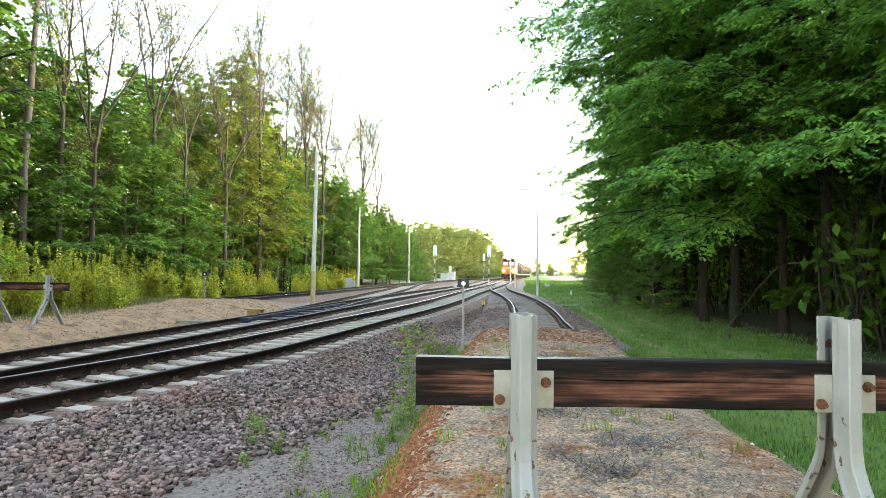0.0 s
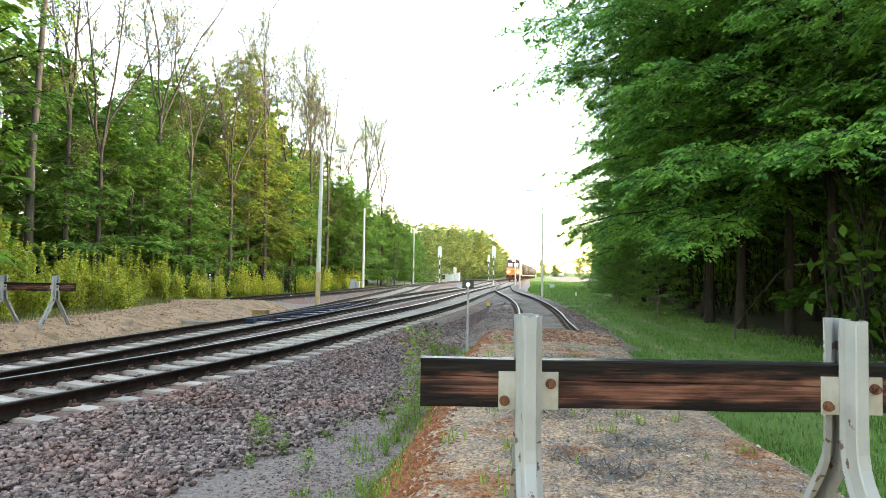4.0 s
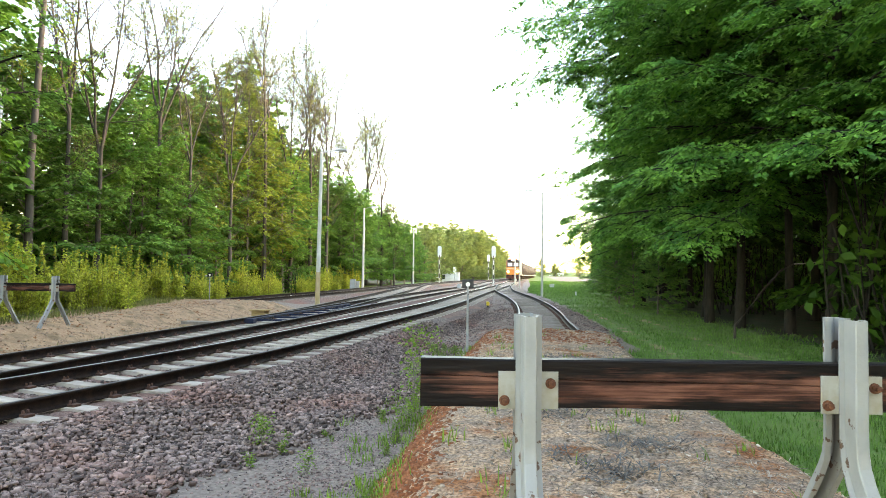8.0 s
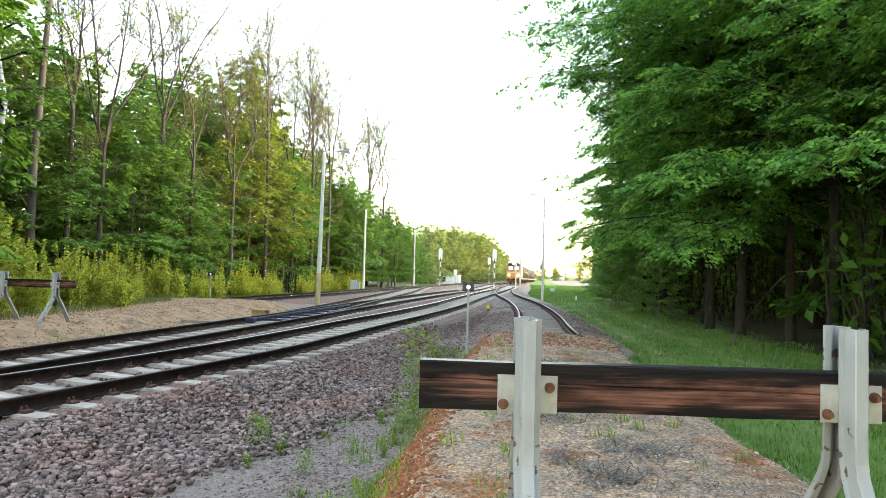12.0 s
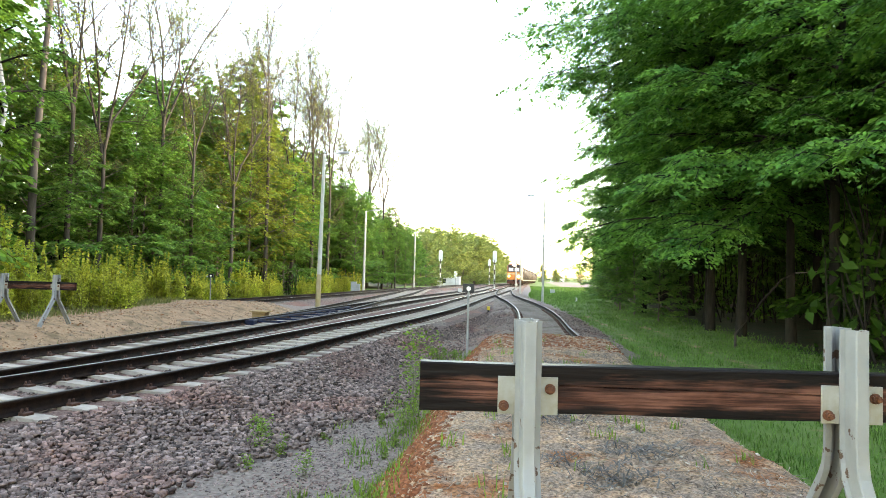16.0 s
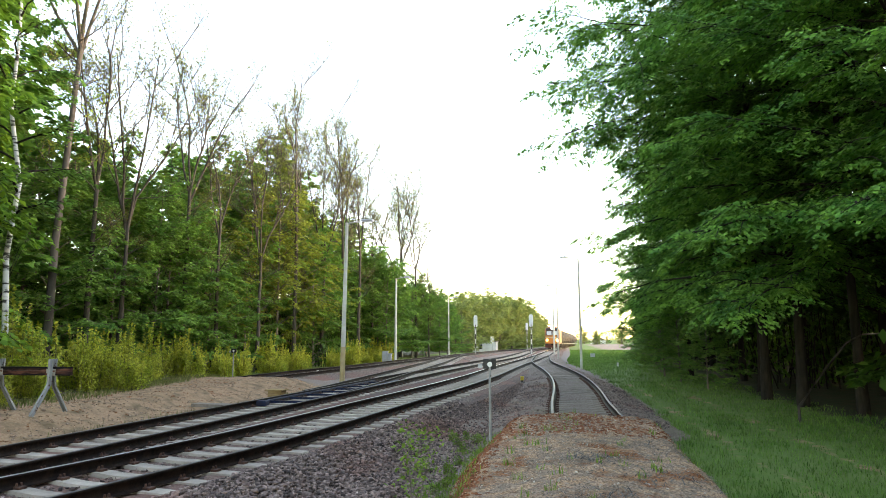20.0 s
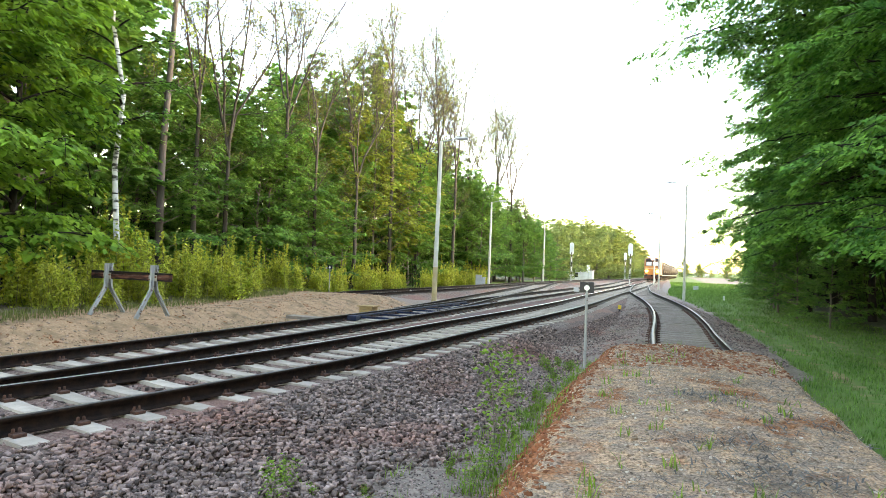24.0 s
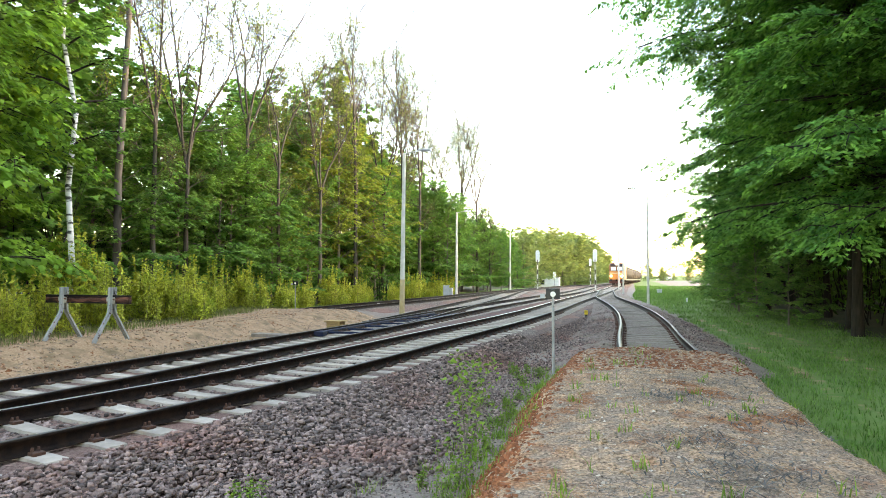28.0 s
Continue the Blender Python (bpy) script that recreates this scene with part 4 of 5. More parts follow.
for i in range(34):
    y = 9 + i * 1.45 + max(0, i - 20) * 0.9
    e = float(LEFT_EDGE(y))
    for o in (R.uniform(-0.5, 0.4), R.uniform(-1.9, -1.0)):
        x, yy = e + o, y + R.uniform(-0.6, 0.6)
        if o < -0.9 or i % 4:
            pp.append((x, yy, float(ground_height(x, yy)), R.randrange(4), R.uniform(0.62, 1.12)))
scatter_plants("bush", "yellow-green willow bush with upright shoots", "bush", "willow bushes along the wood", bushes, pp, ("brushwood", "foliage"), 12)


# ---- ballast stones ----
def stones_mesh(name, x, y, z, size, rng, mat):
    n = len(x)
    cube = np.array([(i, j, k) for i in (-1, 1) for j in (-1, 1) for k in (-1, 1)], float)
    v = cube[None] * (1 + rng.uniform(-0.42, 0.12, (n, 8, 3)))
    v *= (size * rng.uniform(0.6, 1.4, n))[:, None, None] * rng.uniform((0.7, 0.5, 0.3), (1.5, 1.15, 0.8), (n, 3))[:, None, :]
    a, b = rng.uniform(0, 6.28, n), rng.normal(0, 0.75, n)
    ca, sa, cb, sb = np.cos(a), np.sin(a), np.cos(b), np.sin(b)
    w = np.stack([v[..., 0], v[..., 1] * cb[:, None] - v[..., 2] * sb[:, None], v[..., 1] * sb[:, None] + v[..., 2] * cb[:, None]], -1)
    u = np.stack([w[..., 0] * ca[:, None] - w[..., 1] * sa[:, None], w[..., 0] * sa[:, None] + w[..., 1] * ca[:, None], w[..., 2]], -1)
    u += np.stack([x, y, z], -1)[:, None, :]
    f = np.array([(0, 1, 3, 2), (4, 6, 7, 5), (0, 4, 5, 1), (2, 3, 7, 6), (0, 2, 6, 4), (1, 5, 7, 3)])
    return mesh_of(name, u.reshape(-1, 3), (np.arange(n)[:, None, None] * 8 + f[None]).reshape(-1, 4), mat)


def shoulder_height(x, y):
    """Top of the stone: level by the sleepers, then down to the formation."""
    off = np.abs(x - NEAR_MAIN(y)) * np.cos(heading(NEAR_MAIN, y))
    return -0.215 - 0.21 * smooth(1.5, 3.0, off)


def ballast_stones():
    rng = np.random.default_rng(21)
    P = []
    for y0, y1, dens in ((-6, 3.2, 320), (3.2, 8, 1350), (8, 12, 900), (12, 17, 560), (17, 26, 330), (26, 40, 130)):
        n = int((y1 - y0) * 9 * dens)
        x, y = rng.uniform(-9.5, -0.5, n), rng.uniform(y0, y1, n)
        off = x - NEAR_MAIN(y)
        edge = np.minimum(-1.55 + 0.35 * uneven(x * 2, y) - 0.25 * np.maximum(0, 6 - y), NEAR_MAIN(y) + 3.6 + 0.4 * uneven(x, y * 2))
        thin = smooth(0.7, 0.0, x - edge) + 0.06
        keep = (off > -2.3) & (x < edge + 0.7) & (rng.uniform(0, 1, n) < thin)
        inside = np.abs(off) < 1.3
        keep &= ~(inside & (rng.uniform(0, 1, n) < 0.6))
        P.append(np.stack([x, y], 1)[keep])
    p = np.concatenate(P)
    x, y = p.T
    off = np.abs(x - NEAR_MAIN(y))
    z = np.where(off < 1.36, -0.255, np.maximum(shoulder_height(x, y), ground_height(x, y))) + rng.uniform(-0.02, 0.04, len(x))
    return stones_mesh("ballast_stones", x, y, z, 0.0245, rng, STONE)


def gravel_stones():
    rng = np.random.default_rng(23)
    P = []
    for y0, y1, dens, wide in ((10, 18, 420, 9), (18, 30, 260, 9), (30, 48, 90, 9)):
        n = int((y1 - y0) * wide * dens)
        x, y = rng.uniform(-5, 5.5, n), rng.uniform(y0, y1, n)
        k = (x > NEAR_MAIN(y) + 2.0) & (x < SIDING(y) - 1.0) & ~((y < 17.5) & (np.abs(x - MOUND(y)) < 2.1))
        k |= (x > SIDING(y) + 1.0) & (x < VERGE(y) + 0.2) & (y > 17)
        P.append(np.stack([x, y], 1)[k])
    x, y = np.concatenate(P).T
    off = x - SIDING(y)
    bed = np.interp(np.abs(off), (1.2, 1.42, 2.05, 2.8), (-0.175, -0.225, -0.32, -0.57))
    z = np.maximum(np.maximum(ground_height(x, y), shoulder_height(x, y)), bed) + rng.uniform(-0.01, 0.02, len(x))
    return stones_mesh("gravel_stones", x, y, z, 0.017, rng, STONE)


tagged(new("gravel_stones", gravel_stones()), "scattered brown-grey gravel between the main track and siding", "gravel", kind="stuff")
tagged(new("ballast_stones", ballast_stones()), "loose crushed grey and reddish-brown ballast stones beside the track", "ballast", kind="stuff")


# Bed colour darkened to stand for the shadowed gaps between the stones.
GAP_SHADE = material("bed_with_gap_shade", (0.065, 0.042, 0.035), 0.95, 0, (0.19, 0.126, 0.104), 30, 8, (0.4, 0.6), bump=1.0, bump_scale=30)


def shoulder_bed():
    ys = np.arange(1.5, 40, 0.2)
    us = np.linspace(1.2, 4.6, 18)
    h = heading(NEAR_MAIN, ys)[:, None]
    x, y = NEAR_MAIN(ys)[:, None] + us * np.cos(h), ys[:, None] - us * np.sin(h)
    z = np.where(us < 3.3, shoulder_height(x, y) - 0.02, -0.43 - 0.12 * (us - 3.3)) + 0.02 * uneven(x * 4, y * 4)
    v = np.stack([x, y, z], -1).reshape(-1, 3)
    n = len(us)
    i, j = np.meshgrid(np.arange(n - 1), np.arange(len(ys) - 1))
    a = (j * n + i).ravel()
    return mesh_of("ballast_shoulder", v, np.stack([a, a + 1, a + n + 1, a + n], 1), GAP_SHADE, smooth=True)


tagged(new("ballast_shoulder", shoulder_bed()), "wide sloping ballast shoulder of crushed stone", "ballast", kind="structure")


def strip_between():
    """Reddish gravel filled level between the two main tracks, over the sleeper ends."""
    ys = np.concatenate([np.arange(11, 40, 0.4), np.arange(40, 126, 1.5)])
    us = np.linspace(0, 1, 7)
    a, b = FAR_MAIN(ys) + 1.08, NEAR_MAIN(ys) - 1.12
    x = a[:, None] + (b - a)[:, None] * us
    y = np.repeat(ys[:, None], 7, 1)
    z = fall(y) - 0.20 + 0.055 * np.sin(us * math.pi) ** 0.5 - 0.12 * (1 - smooth(11, 15, y)) + 0.012 * uneven(x * 5, y * 5)
    i, j = np.meshgrid(np.arange(6), np.arange(len(ys) - 1))
    k = (j * 7 + i).ravel()
    red = material("reddish_gravel", (0.12, 0.058, 0.046), 0.95, 0, (0.20, 0.112, 0.09), 20, 8, (0.4, 0.6), third=(0.12, 0.095, 0.085), third_scale=0.4, third_at=(0.5, 0.7), bump=1.0, bump_scale=28)
    return mesh_of("gravel_strip", np.stack([x, y, z], -1).reshape(-1, 3), np.stack([k, k + 1, k + 8, k + 7], 1), red, smooth=True)


tagged(new("gravel_strip", strip_between()), "reddish-brown gravel strip between the two main tracks", "gravel", kind="structure")


def strip_pebbles():
    rng = np.random.default_rng(24)
    n = 20000
    y = 3.4 + 12.6 * rng.uniform(0, 1, n) ** 1.5
    x = MOUND(y) - 2.45 + rng.normal(0, 0.6, n)
    z = np.maximum(ground_height(x, y), mound_top(x, y))
    k = z < -0.2
    return stones_mesh("pebbles", x[k], y[k], z[k], 0.009, rng, STONE)


tagged(new("pebbles", strip_pebbles()), "small grey-brown pebbles in the trodden gravel", "pebbles", kind="stuff")


def mound_debris():
    rng = np.random.default_rng(33)
    n = 2600
    y = rng.uniform(2.5, 16.8, n)
    x = MOUND(y) + rng.normal(0, 0.85, n)
    z = mound_top(x, y)
    return stones_mesh("mound_pebbles", x, y, z, 0.011, rng, material("pebble", (0.42, 0.36, 0.30), 0.9, 0, (0.24, 0.16, 0.10), 8, island=0.6))


tagged(new("mound_pebbles", mound_debris()), "scattered pebbles and clods on the sandy mound", "pebbles", kind="stuff")


def clods(name, n, centre, spread, size, mat, seed, y0=2.5, y1=17.0):
    rng = np.random.default_rng(seed)
    y = rng.uniform(y0, y1, n)
    x = MOUND(y) + centre + rng.normal(0, spread, n)
    return stones_mesh(name, x, y, mound_top(x, y) - 0.004, size, rng, mat)


RED_SOIL = material("reddish_clay", (0.19, 0.062, 0.029), 0.95, 0, (0.25, 0.10, 0.05), 6, island=0.4)
tagged(new("red_clods", clods("red_clods", 11000, -1.58, 0.15, 0.017, RED_SOIL, 51)), "crumbling reddish clay clods along the edge of the mound", "soil clods", kind="stuff")
tagged(new("end_clods", clods("end_clods", 2600, 0.0, 0.85, 0.02, RED_SOIL, 52, 12.6, 16.7)), "reddish clods at the far end of the mound", "soil clods", kind="stuff")
tagged(new("sandy_clods", clods("sandy_clods", 7500, 0.1, 0.85, 0.015, SOIL, 53)), "small sandy clods on top of the mound", "soil clods", kind="stuff")
CINDER = material("dead_grey_stalks", (0.07, 0.06, 0.053), 0.9, 0, (0.15, 0.138, 0.125), 10, island=0.5)


def stalk_patches():
    """Clumps of dead grey stalks lying crosswise."""
    rng = np.random.default_rng(54)
    X, Y = [], []
    for cx, cy, r, m in ((0.45, 4.9, 0.16, 190), (0.75, 5.6, 0.2, 190), (0.15, 6.6, 0.22, 150), (0.9, 7.6, 0.3, 200), (1.3, 9.4, 0.35, 170), (0.55, 10.5, 0.3, 120), (1.8, 11.6, 0.4, 130), (0.6, 8.4, 0.2, 90), (0.1, 5.3, 0.12, 60)):
        X.append(MOUND(cy) + cx - 0.5 + rng.normal(0, r, m)), Y.append(cy + rng.normal(0, r * 0.8, m))
    x, y = np.concatenate(X), np.concatenate(Y)
    n = len(x)
    a, L = rng.uniform(0, 6.28, n), rng.uniform(0.04, 0.16, n)
    b = np.stack([x, y, mound_top(x, y) + rng.uniform(0.004, 0.03, n)], -1)
    d = np.stack([np.cos(a), np.sin(a), rng.uniform(-0.08, 0.3, n)], -1) * L[:, None]
    s = np.stack([-np.sin(a), np.cos(a), np.zeros(n)], -1) * rng.uniform(0.003, 0.007, n)[:, None]
    v = np.stack([b - s, b + s, b + d * 0.6 + s + [0, 0, 0.012], b + d * 0.6 - s + [0, 0, 0.012], b + d], 1).reshape(-1, 3)
    i = np.arange(n)[:, None] * 5
    f = np.concatenate([i + np.array([[0, 1, 2]]), i + np.array([[0, 2, 3]]), i + np.array([[3, 2, 4]])])
    return mesh_of("dead_stalks", v, f, CINDER)


tagged(new("dead_stalks", stalk_patches()), "dark dead stalks lying in clumps on the mound", "dead stalks", kind="stuff")


def left_clods():
    rng = np.random.default_rng(55)
    n = 4200
    y = rng.uniform(9, 31, n)
    u = rng.uniform(0, 1, n) ** 1.5
    x = FAR_MAIN(y) - 2.3 - u * (FAR_MAIN(y) - 2.3 - LEFT_EDGE(y) - 0.8)
    return stones_mesh("verge_clods", x, y, ground_height(x, y), 0.026, rng, SOIL)


tagged(new("verge_clods", left_clods()), "rough sandy clods and stones on the far bank", "soil clods", kind="stuff")


# ---- grass, straw and weeds ----
def blades_mesh(name, x, y, z, height, width, rng, mat, lean=0.45):
    n = len(x)
    a = rng.uniform(0, 6.28, n)
    h = height * rng.uniform(0.5, 1.3, n)
    l = lean * h * rng.uniform(0.2, 1.2, n)
    b = np.stack([x, y, z - 0.01], -1)
    d = np.stack([np.cos(a), np.sin(a), np.zeros(n)], -1)
    s = np.stack([-np.sin(a), np.cos(a), np.zeros(n)], -1) * (width * rng.uniform(0.6, 1.3, n))[:, None]
    up = np.array([0, 0, 1.0])
    mid = b + d * (l * 0.35)[:, None] + up * (h * 0.6)[:, None]
    tip = b + d * l[:, None] + up * h[:, None]
    v = np.stack([b - s, b + s, mid + s * 0.7, mid - s * 0.7, tip], 1).reshape(-1, 3)
    i = np.arange(n)[:, None] * 5
    return blades_faces(name, v, i, mat)


def blades_faces(name, v, i, mat):
    f = np.concatenate([i + np.array([[0, 1, 2]]), i + np.array([[0, 2, 3]]), i + np.array([[3, 2, 4]])])
    return mesh_of(name, v, f, mat)


def verge():
    rng = np.random.default_rng(41)
    X, Y = [], []
    for y0, y1, dens in ((4, 12, 720), (12, 20, 460), (20, 34, 210), (34, 60, 70)):
        n = int((y1 - y0) * 9 * dens)
        x, y = rng.uniform(2.6, 11.6, n), rng.uniform(y0, y1, n)
        lo = VERGE(y) + 0.1 + 0.3 * uneven(x * 2, y * 2)
        track_gap = np.clip(sum(np.exp(-((x - w - np.maximum(0, y - 12) * 0.085) / 0.36) ** 2) for w in (4.6, 6.1)), 0, 1) * (1 - smooth(28, 40, y))
        k = (uneven(x * 3, y * 3) + rng.normal(0, 0.5, n) > -0.35) & (x > lo) & (x < RIGHT_EDGE(y) + 2.5) & (rng.uniform(0, 1, n) > track_gap * 0.62) & (rng.uniform(0, 1, n) > 0.7 * smooth(0, 2.5, x - RIGHT_EDGE(y)))
        X.append(x[k]), Y.append(y[k])
    for y0, y1, m in ((58, 95, 16000), (95, 150, 9000)):
        y = rng.uniform(y0, y1, m)
        x = VERGE(y) + 0.2 + rng.uniform(0, 1, m) * (RIGHT_EDGE(y) + 1 - VERGE(y))
        X.append(x), Y.append(y)
    x, y = np.concatenate(X), np.concatenate(Y)
    far = 1 + np.clip(y - 14, 0, 120) / 22
    return blades_mesh("grass", x, y, ground_height(x, y), 0.085 + 0.0012 * np.clip(y - 30, 0, 100) + 0.06 * np.clip(uneven(x * 1.3 + 4, y * 1.3), 0, 1), 0.0065 * far, rng, GRASS, 0.8)


tagged(new("grass", verge()), "short fresh green grass on the verge beside the wood", "grass", kind="stuff")


PALE_GRASS = leafy("pale_grass_blades", (0.13, 0.16, 0.04), (0.17, 0.17, 0.06))


def left_grass():
    rng = np.random.default_rng(43)
    n = 16000
    y = rng.uniform(8, 60, n)
    x = LEFT_EDGE(y) + rng.uniform(-0.3, 1.3, n) * (1 + 0.6 * (y > 33))
    foot = (rng.uniform(0, 1, n) < 0.22) & (y < 31)
    x = np.where(foot & (uneven(y * 0.9, y * 0.2) > 0.0), FAR_MAIN(y) - 2.0 - rng.uniform(0, 1, n) ** 2 * 1.0, x)
    return blades_mesh("tall_grass", x, y, ground_height(x, y), 0.17, 0.009, rng, PALE_GRASS)


tagged(new("tall_grass", left_grass()), "tall yellowish green grass in front of the bushes", "grass", kind="stuff")


def weeds():
    rng = np.random.default_rng(44)
    X, Y, Z = [], [], []
    for _ in range(190):
        y = rng.uniform(4.2, 17)
        x = MOUND(y) - 1.95 + rng.normal(0, 0.27) - 0.12 * (y < 8)
        m = rng.integers(8, 26)
        px, py = x + rng.normal(0, 0.06, m), y + rng.normal(0, 0.06, m)
        X.append(px), Y.append(py), Z.append(np.maximum(ground_height(px, py), mound_top(px, py)))
    for _ in range(70):
        y = rng.uniform(3.5, 16)
        x = MOUND(y) + rng.uniform(-1.1, 1.5)
        m = rng.integers(5, 14)
        px, py = x + rng.normal(0, 0.04, m), y + rng.normal(0, 0.04, m)
        X.append(px), Y.append(py), Z.append(mound_top(px, py))
    x, y, z = np.concatenate(X), np.concatenate(Y), np.concatenate(Z)
    return blades_mesh("weeds", x, y, z, 0.115, 0.0055, rng, WEED, 0.9)


tagged(new("weeds", weeds()), "tufts of weeds between ballast and mound", "weeds", kind="stuff")
STRAW = material("dry_straw", (0.34, 0.275, 0.215), 0.9, 0, (0.10, 0.078, 0.064), 5, island=0.65)


def straw():
    rng = np.random.default_rng(45)
    n = 38000
    y = rng.uniform(2.8, 16.6, n)
    x = MOUND(y) + rng.normal(0.1, 0.8, n)
    k = uneven(x * 3, y * 3) + rng.normal(0, 0.25, n) > -0.05
    x, y, n = x[k], y[k], int(k.sum())
    z = mound_top(x, y) + 0.004
    a, L = rng.uniform(0, 6.28, n), rng.uniform(0.02, 0.085, n)
    d = np.stack([np.cos(a), np.sin(a), rng.uniform(-0.05, 0.25, n)], -1) * L[:, None]
    s = np.stack([-np.sin(a), np.cos(a), np.zeros(n)], -1) * 0.0026
    b = np.stack([x, y, z], -1)
    v = np.stack([b - s, b + s, b + d + s, b + d - s], 1).reshape(-1, 3)
    return mesh_of("straw", v, np.arange(n)[:, None] * 4 + np.array([[0, 1, 2, 3]]), STRAW)


tagged(new("straw", straw()), "dry straw and dead stalks strewn over the mound", "straw", kind="stuff")


# ---- saplings and weeds by the mound ----
def sapling_meshes(seed, h, stems, leaf, per):
    rng = np.random.default_rng(seed)
    out, C, D = [], [], []
    for i in range(stems):
        V, F = [], []
        a = rng.uniform(0, 6.28)
        p = np.array([rng.normal(0, 0.05), rng.normal(0, 0.05), -0.03])
        q = p + [math.cos(a) * 0.2 * h, math.sin(a) * 0.2 * h, h * rng.uniform(0.6, 1.0)]
        tube(np.stack([p, (p + q) / 2 + rng.normal(0, 0.02, 3), q]), [0.006, 0.005, 0.002], 4, V, F)
        out.append(mesh_of("stem", np.array(V), np.array(F), BARK))
        t = rng.uniform(0.15, 1.05, per)
        c = p + (q - p) * t[:, None] + rng.normal(0, 1, (per, 3)) * (0.09 * h * (1.3 - t) + 0.02)[:, None]
        C.append(c)
        D.append(rng.normal(0, 0.8, (per, 3)) + [0, 0, 0.2])
    return (leaves_mesh("foliage", np.concatenate(C), np.concatenate(D), leaf, rng, WEED, tilt=0.5, narrow=0.6), *out)


saplings = [sapling_meshes(80, 0.55, 3, 0.065, 40), sapling_meshes(81, 0.8, 4, 0.065, 50), sapling_meshes(82, 0.4, 7, 0.055, 40), sapling_meshes(83, 1.35, 4, 0.06, 110)]
spots = [(-2.31, 7.67, 1, 0.62), (-1.6, 6.76, 1, 0.72), (-2.2, 6.9, 0, 0.45), (-2.02, 7.47, 2, 0.4), (-1.58, 7.95, 0, 0.55), (-2.39, 8.09, 1, 0.8), (-2.09, 7.95, 0, 0.8), (-1.71, 8.15, 2, 0.6), (-0.76, 9.16, 3, 1.0), (-0.98, 12.69, 1, 0.75), (-1.11, 8.93, 2, 1.0), (-0.47, 12.19, 2, 1.3), (-0.39, 15.89, 2, 1.5),
         (-0.8, 8.4, 1, 0.95), (-0.75, 8.9, 1, 0.8), (-0.6, 10.3, 2, 1.2),
         (-0.5, 11.4, 2, 1.3), (-0.55, 15.3, 2, 1.5), (-0.2, 15.6, 2, 1.5), (-0.75, 15.8, 2, 1.4), (-0.4, 14.6, 2, 1.3), (-0.9, 7.4, 2, 0.9), (-0.85, 6.6, 0, 0.7), (-0.75, 10.1, 0, 0.9), (-1.1, 5.6, 2, 0.7), (-0.95, 5.0, 2, 0.7), (-0.8, 7.9, 2, 1.0), (-0.6, 12.6, 2, 1.2), (-0.45, 13.3, 2, 1.2), (-0.9, 6.0, 2, 0.8)]
scatter_plants("sapling", "small fresh green sapling growing in the gravel", "sapling", "saplings in the gravel", saplings, [(x, y, float(ground_height(x, y)), k, sc) for x, y, k, sc in spots], ("foliage", *["stem"] * 8), 15)


def fallen_branch():
    t = thing("fallen_branch", "dark dead branch with one pale broken end in the wood", "branch")
    dead = material("dead_wood", (0.035, 0.03, 0.024), 0.9, 0, (0.07, 0.06, 0.048), 6)
    pale = material("bare_pale_wood", (0.30, 0.27, 0.225), 0.9, 0, (0.2, 0.17, 0.14), 6)
    for pts, r, mat in (([(7.71, 18.6, -0.4), (7.71, 18.6, 0.09), (8.52, 18.8, 1.01), (9.18, 19.0, 1.66), (9.63, 19.1, 1.87)], 0.04, dead), ([(9.63, 19.1, 1.87), (10.02, 19.0, 1.9), (11.15, 19.2, 2.03)], 0.022, pale), ([(8.52, 18.8, 1.01), (8.14, 18.5, 0.7)], 0.012, dead)):
        v, f = [], []
        tube(np.array(pts), [r * (1 - 0.6 * k / len(pts)) for k in range(len(pts))], 6, v, f)
        part("bough", mesh_of("bough", np.array(v), np.array(f), mat), None, t)


fallen_branch()


# ---- line-side equipment ----
WHITE = material("white_paint", (0.78, 0.78, 0.76), 0.5, 0, (0.65, 0.64, 0.6), 6)
YELLOW = material("yellow_paint", (0.75, 0.52, 0.05), 0.5, 0, (0.6, 0.4, 0.05), 8)
GREY_BOX = material("grey_cabinet_paint", (0.42, 0.44, 0.45), 0.6, 0, (0.34, 0.35, 0.35), 3)
LENS = material("white_signal_lens", (0.75, 0.74, 0.7), 0.2)


def dwarf_signal(at, h, label):
    t = thing("dwarf_signal", label, "railway signal", "dwarf signals", at=at)
    part("post", rod((0, 0, -0.3), (0, 0, h), 0.028, 0.026, 10), GALV, t)
    head = part("head", box(-0.13, 0.13, -0.02, 0.05, h - 0.09, h + 0.11, 0.01), BLACK, t, "black signal board")
    part("lens", rod((0, -0.045, h), (0, -0.02, h), 0.05, 0.05, 16), LENS, head)
    part("hood", rod((0, -0.05, h + 0.075), (0, 0.0, h + 0.08), 0.02, 0.03, 10), BLACK, head)
    part("foot", box(-0.09, 0.09, -0.09, 0.09, -0.25, -0.02, 0.01), CONCRETE, t)
    part("number_plate", box(-0.24, -0.15, 0.0, 0.01, h - 0.08, h), GREY_BOX, t)
    return t


dwarf_signal(pose(0.12, 14.9, -0.3), 1.56, "black dwarf signal with a white lens on a thin post")
dwarf_signal(pose(-13.1, 33.7, -0.15), 1.32, "black dwarf signal before the yellow-green bushes")


def switch_marker(at):
    t = thing("switch_marker", "small yellow and black switch marker beside the siding", "marker", at=at)
    part("base", box(-0.12, 0.12, -0.1, 0.1, -0.15, 0.05, 0.01), BLACK, t)
    part("neck", rod((0, 0, 0.05), (0, 0, 0.14), 0.04, 0.04, 8), BLACK, t)
    part("lantern", box(-0.075, 0.075, -0.06, 0.06, 0.14, 0.33, 0.015), YELLOW, t)


switch_marker(pose(1.5, 32.8, -0.33))


